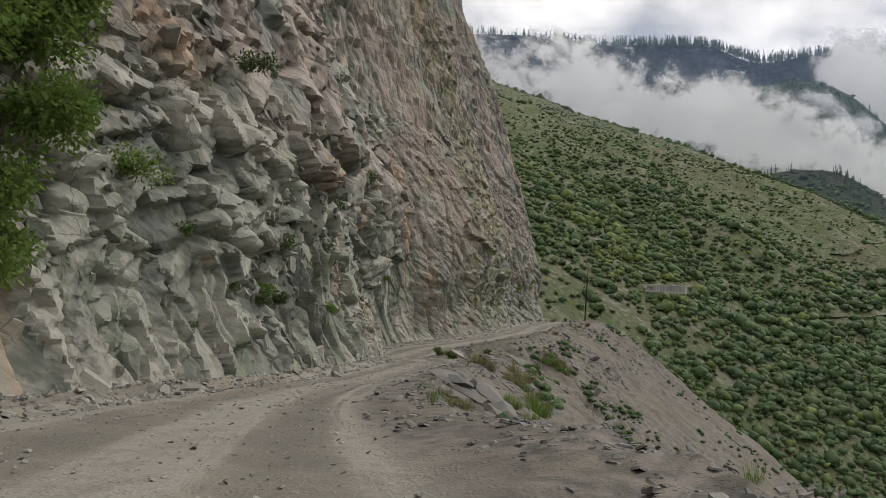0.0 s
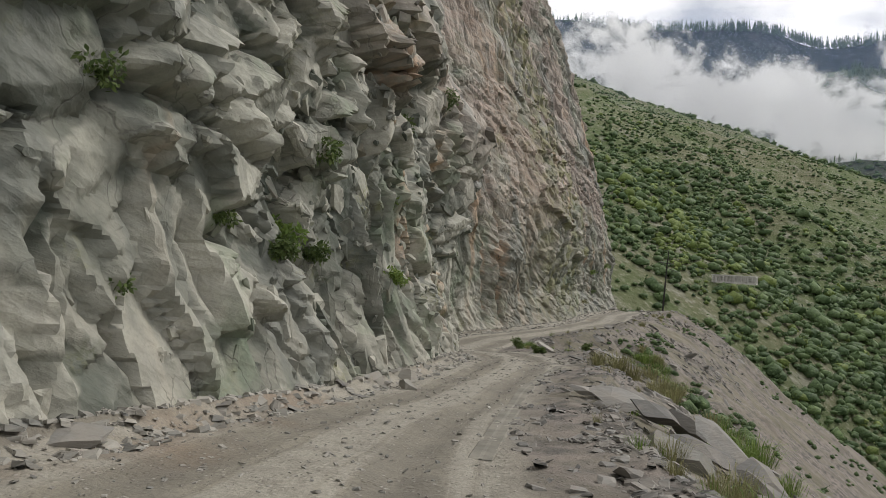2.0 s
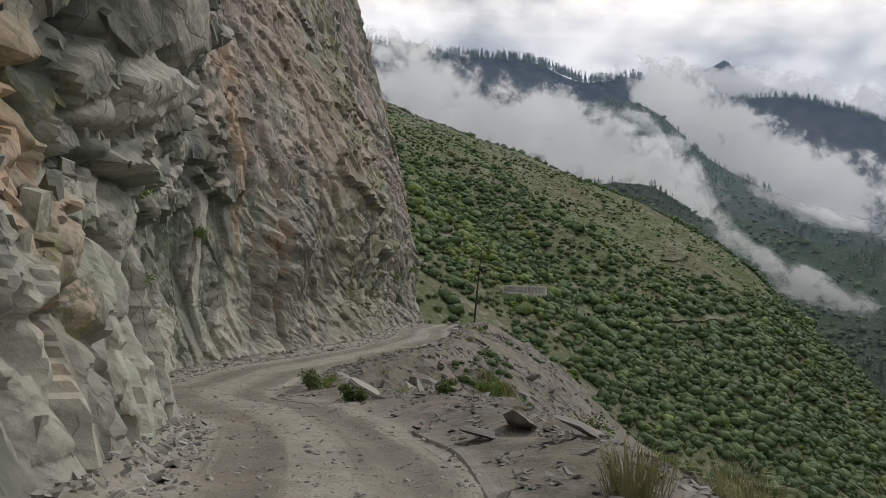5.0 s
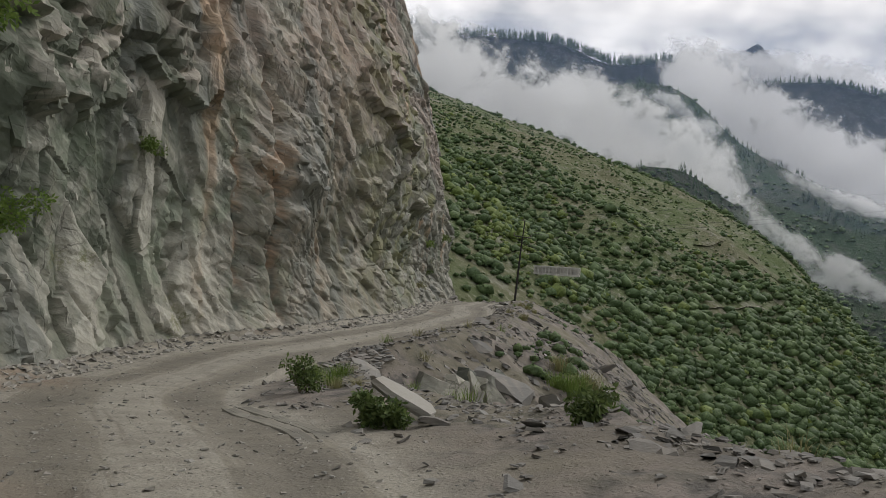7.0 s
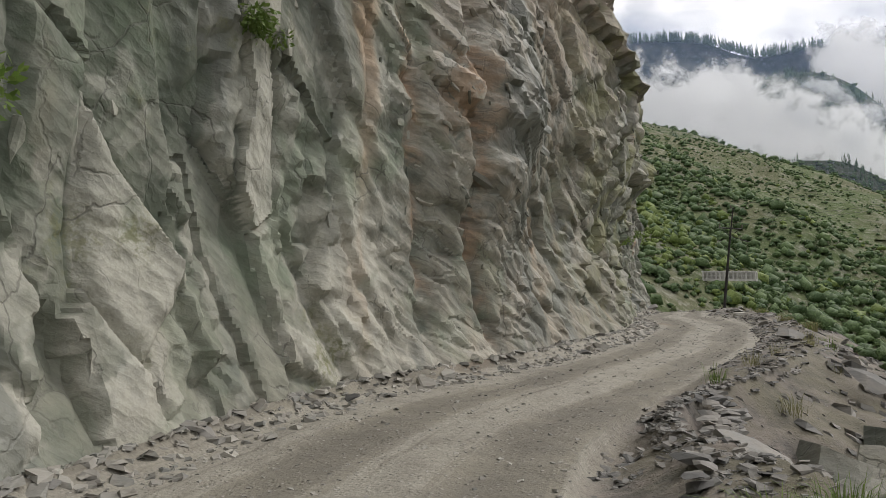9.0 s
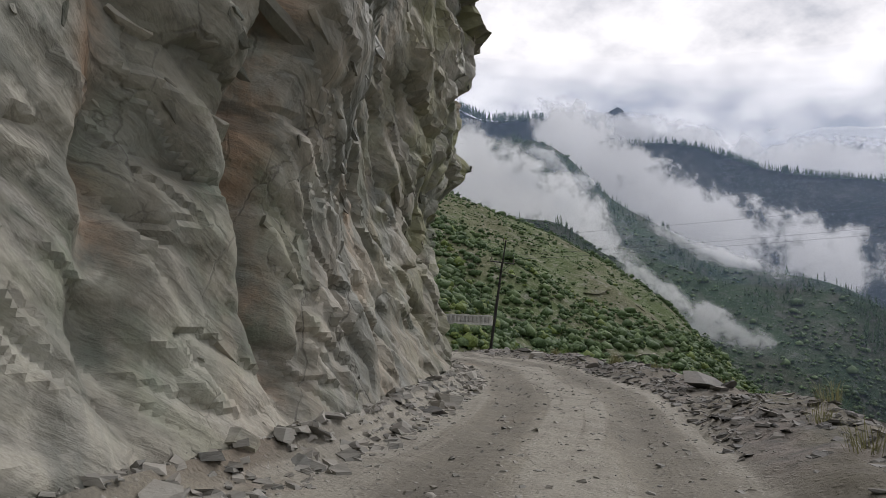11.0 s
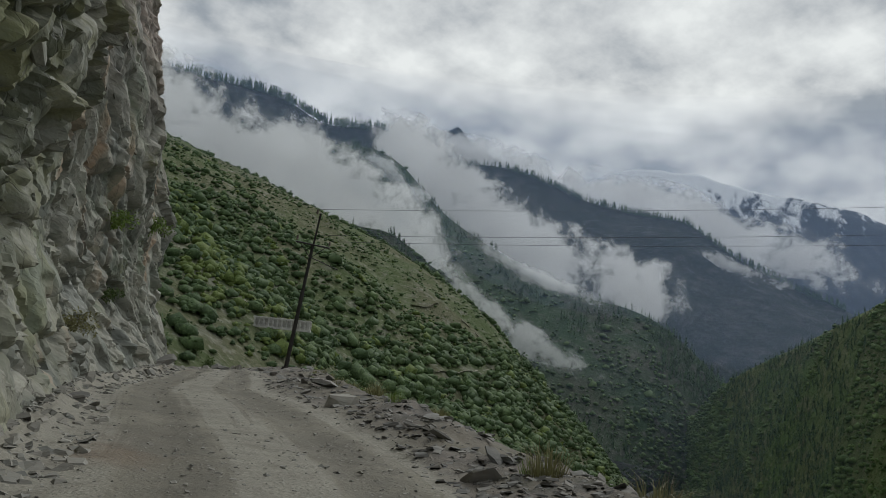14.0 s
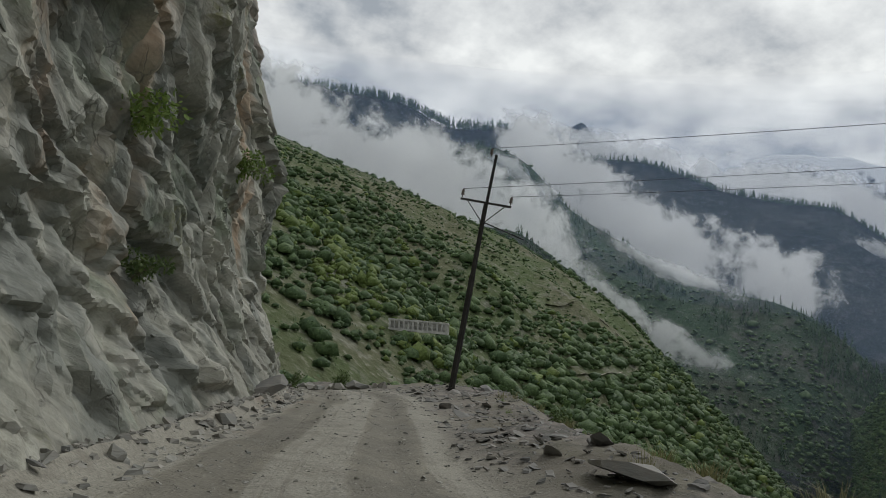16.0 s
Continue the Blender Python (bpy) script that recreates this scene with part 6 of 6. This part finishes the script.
def shrub(seed, place, size, mat, label, stems=6, count=900, leaf=0.045, hang=0.0, name="shrub", category="shrub", group="shrubs on the cliff", out=(1, 0)):
    """A bush of bent stems with clumps of leaves at their ends."""
    rng = np.random.default_rng(seed)
    top = tagged(new(name), label, category, group)
    top.matrix_world = Matrix.Translation(place)
    bm = bmesh.new()
    blobs = []
    for k in range(stems):
        a = rng.uniform(0, 2 * math.pi)
        reach = size * rng.uniform(0.35, 0.9)
        tip = Vector((math.cos(a) * reach * 0.6 + out[0] * size * 0.45, math.sin(a) * reach * 0.6 + out[1] * size * 0.45, size * rng.uniform(0.25, 1.0) * (1 - 1.5 * hang)))
        mid = tip * 0.5 + Vector((0, 0, 0.12 * size))
        rod(bm, (0, 0, 0), mid, 0.022 * size, 0.014 * size, 5)
        rod(bm, mid, tip, 0.014 * size, 0.005 * size, 5)
        blobs += [(tuple(tip), size * rng.uniform(0.20, 0.42)), (tuple(mid), size * rng.uniform(0.14, 0.30))]
    part("stems", bm, BARK, top)
    v, f = leaf_cloud(rng, blobs, count, leaf)
    leaves = new("leaves", raw_mesh(bpy.data.meshes.new("leaves"), v, f, mat))
    leaves.parent = top
    return top


def tuft(seed, place, size, mat, label, blades=200, group="grass tufts"):
    """A tuft of bent grass blades in one mesh."""
    rng = np.random.default_rng(seed)
    n = blades
    a = rng.uniform(0, 2 * math.pi, n)
    lean = rng.uniform(0.15, 1.25, n)
    h = size * rng.uniform(0.3, 1.1, n)
    root = np.c_[np.cos(a) * size * 0.5 * rng.uniform(0, 1, n), np.sin(a) * size * 0.5 * rng.uniform(0, 1, n), np.full(n, -0.03)]
    way = np.c_[np.cos(a), np.sin(a), 0 * a]
    mid = root + way * (lean * h * 0.3)[:, None] + np.c_[0 * a, 0 * a, h * 0.6]
    tip = root + way * (lean * h * 0.85)[:, None] + np.c_[0 * a, 0 * a, h * (1 - 0.35 * lean)]
    side = np.c_[-np.sin(a), np.cos(a), 0 * a] * (size * 0.010)
    v = np.stack([root - side, root + side, mid + side * 0.8, mid - side * 0.8, tip], 1).reshape(-1, 3)
    i = np.arange(n)[:, None] * 5
    f = np.concatenate([i + np.array([[0, 1, 2]]), i + np.array([[0, 2, 3]]), i + np.array([[3, 2, 4]])])
    ob = new("grass_tuft", raw_mesh(bpy.data.meshes.new("grass_tuft"), v, f, mat))
    ob.matrix_world = Matrix.Translation(place)
    return tagged(ob, label, "grass", group)


def cliff_at(y, h):
    """A place on the cliff's face at that y and height above the road, and the way out of it."""
    base = CLIFF[:, 8]
    i = int(np.abs(base[:, 1] - y).argmin())
    z = road_z(y) + h
    j = int(np.abs(CLIFF[i, :, 2] - z).argmin())
    t = CLIFF[min(i + 6, len(CLIFF) - 1), j] - CLIFF[max(i - 6, 0), j]
    way = np.array([t[1], -t[0]]) / np.linalg.norm(t[:2])
    return CLIFF[i, j], way


def build_shrubs():
    rows = [(22.7, 2.2, 0.5, BUSH, 700), (23.7, 2.6, 0.6, FRESH, 900), (24.0, 4.2, 0.7, BUSH, 900), (21.1, 2.6, 0.35, BUSH, 400), (29.8, 4.1, 0.4, LIME, 400), (24.5, 2.3, 0.5, BUSH, 600),
            (16.0, 4.5, 0.9, FRESH, 800), (31.5, 6.5, 0.8, BUSH, 700), (29.3, 2.1, 0.45, LIME, 450), (18.4, 3.7, 0.4, BUSH, 300), (60.6, 5.4, 0.7, LIME, 700),
            (56.0, 3.0, 1.0, FRESH, 1100), (54.5, 2.6, 1.1, FRESH, 1200), (52.0, 6.0, 1.6, FRESH, 1500), (49.5, 9.0, 2.0, FRESH, 1800),
            (96.5, 4.2, 0.9, LIME, 700), (103.0, 5.2, 0.9, LIME, 700), (97.5, 2.2, 0.6, BUSH, 500), (91.0, 1.2, 0.7, STRAW, 400), (22.0, 9.0, 1.0, BUSH, 900),
            (36.5, 8.5, 0.8, BUSH, 600), (12.5, 6.5, 1.4, FRESH, 1600), (29.0, 2.2, 0.4, LIME, 300), (19.0, 1.4, 0.35, BUSH, 250)]
    for k, (y, h, size, mat, count) in enumerate(rows):
        p, way = cliff_at(y, h)
        label = "small leafy shrub rooted in a crack of the cliff" if size < 1 else "leafy green shrub hanging from the cliff"
        shrub(400 + k, tuple(p - np.r_[way * 0.12, 0]), size, mat, label, 5, count, 0.03 + 0.02 * size, 0.25, out=tuple(way))
    for k, (y, h, size) in enumerate([(11.6, 2.0, 1.3), (11.9, 3.2, 1.5), (12.4, 4.4, 1.6), (12.2, 5.6, 1.7), (12.8, 6.8, 1.7), (13.4, 8.0, 1.6), (10.6, 5.0, 1.8), (10.8, 7.4, 1.9), (12.0, 9.0, 2.0), (14.0, 9.2, 1.5), (11.0, 2.6, 1.5)]):
        p, way = cliff_at(y, h)
        shrub(450 + k, tuple(p - np.r_[way * 0.15, 0]), size, FRESH, "dense bright green shrub hanging over the road from the cliff", 8, 3200, 0.055, 0.3, group="hanging green shrubs", out=tuple(way))
    rng = random.Random(9)
    e, b = stations(EDGE, 760), stations(BRINK, 760)
    for k, (x, y, size, mat) in enumerate([(0.6, 18.4, 0.3, STRAW), (0.9, 19.2, 0.35, STRAW), (3.4, 25.5, 0.7, LIME), (3.8, 27.5, 0.7, LIME), (4.3, 30, 0.7, STRAW), (3.4, 33.5, 0.6, STRAW), (3.6, 34.6, 0.75, STRAW),
                                           (4.0, 36.0, 0.6, STRAW), (5.2, 40.5, 0.6, LIME), (6.5, 55, 0.8, LIME), (7.4, 57.5, 0.8, LIME), (6.8, 61, 0.7, LIME), (-0.1, 54.5, 0.5, LIME), (0.1, 55.0, 0.4, LIME), (0.0, 53.4, 0.35, STRAW), (8.2, 64.0, 1.0, LIME), (8.9, 65.2, 1.1, STRAW), (9.4, 64.0, 1.0, LIME), (9.9, 65.0, 0.9, STRAW), (2.2, 32.4, 0.6, STRAW), (2.1, 34.1, 0.55, STRAW), (8.6, 63.6, 0.9, LIME), (9.2, 64.8, 0.9, LIME), (0.9, 19.6, 0.35, STRAW), (2.6, 25.6, 0.5, LIME), (3.3, 23.6, 0.5, LIME), (14.3, 90.2, 0.55, STRAW), (10.2, 78.4, 0.5, STRAW),
                                           (14.8, 92.8, 0.5, STRAW), (15.4, 94.0, 0.5, LIME), (13.9, 87.6, 0.35, STRAW), (16.5, 97.5, 0.4, STRAW)]):
        for m in range(2):
            px, py = x + rng.uniform(-0.5, 0.5), y + rng.uniform(-0.6, 0.6)
            tuft(500 + 3 * k + m, (px, py, ground_z(px, py)), size * rng.uniform(0.7, 1.2), mat, "dry yellow grass tuft on the brink" if mat is STRAW else "yellow-green grass tuft on the brink")
    for k in range(90):
        u, w, size = rng.uniform(60, 640), rng.uniform(0.75, 1.9), rng.uniform(0.18, 0.5)
        px, py = at_station(rng, e, b, u, w)
        if 55 < py < 62:
            continue
        mat = rng.choice((STRAW, LIME, STRAW, FRESH))
        tuft(800 + k, (px, py, ground_z(px, py)), size, mat, "dry yellow grass tuft on the brink" if mat is STRAW else "yellow-green grass tuft on the brink", 60)
    for k, (x, y, size) in enumerate([(-0.55, 52.7, 0.62), (0.42, 48.7, 0.42), (0.7, 48.5, 0.32), (5.2, 44, 0.7), (2.7, 47.2, 0.4), (17.5, 100, 0.5), (15.2, 119, 0.8), (13.6, 122, 0.9), (11.5, 124, 0.8), (16.6, 116, 0.7)]):
        shrub(600 + k, (x, y, ground_z(x, y) - 0.05), size, BUSH, "low green bush on the rubble beside the road", 7, 1100, 0.035, group="roadside bushes", out=(0, 0))
    big = np.random.default_rng(33)
    p, v, u = on_sheet(big, GROUND, 7000, 0.38, 0.99)
    keep = (p[:, 1] > -10) & (fbm(p[:, 0] / 9, p[:, 1] / 9, 333) + 0.25 * (v - 0.6) > 0.08)
    p = p[keep]
    q, f, own = crowns(big, p, big.uniform(0.25, 0.7, len(p)) * (1 + 2.0 * (v[keep] > 0.85)), 8, 0.10)
    stuff("slope_scrub", q, f, SCRUB, "low green scrub on the rubble slope", "scrub", own)


build_shrubs()
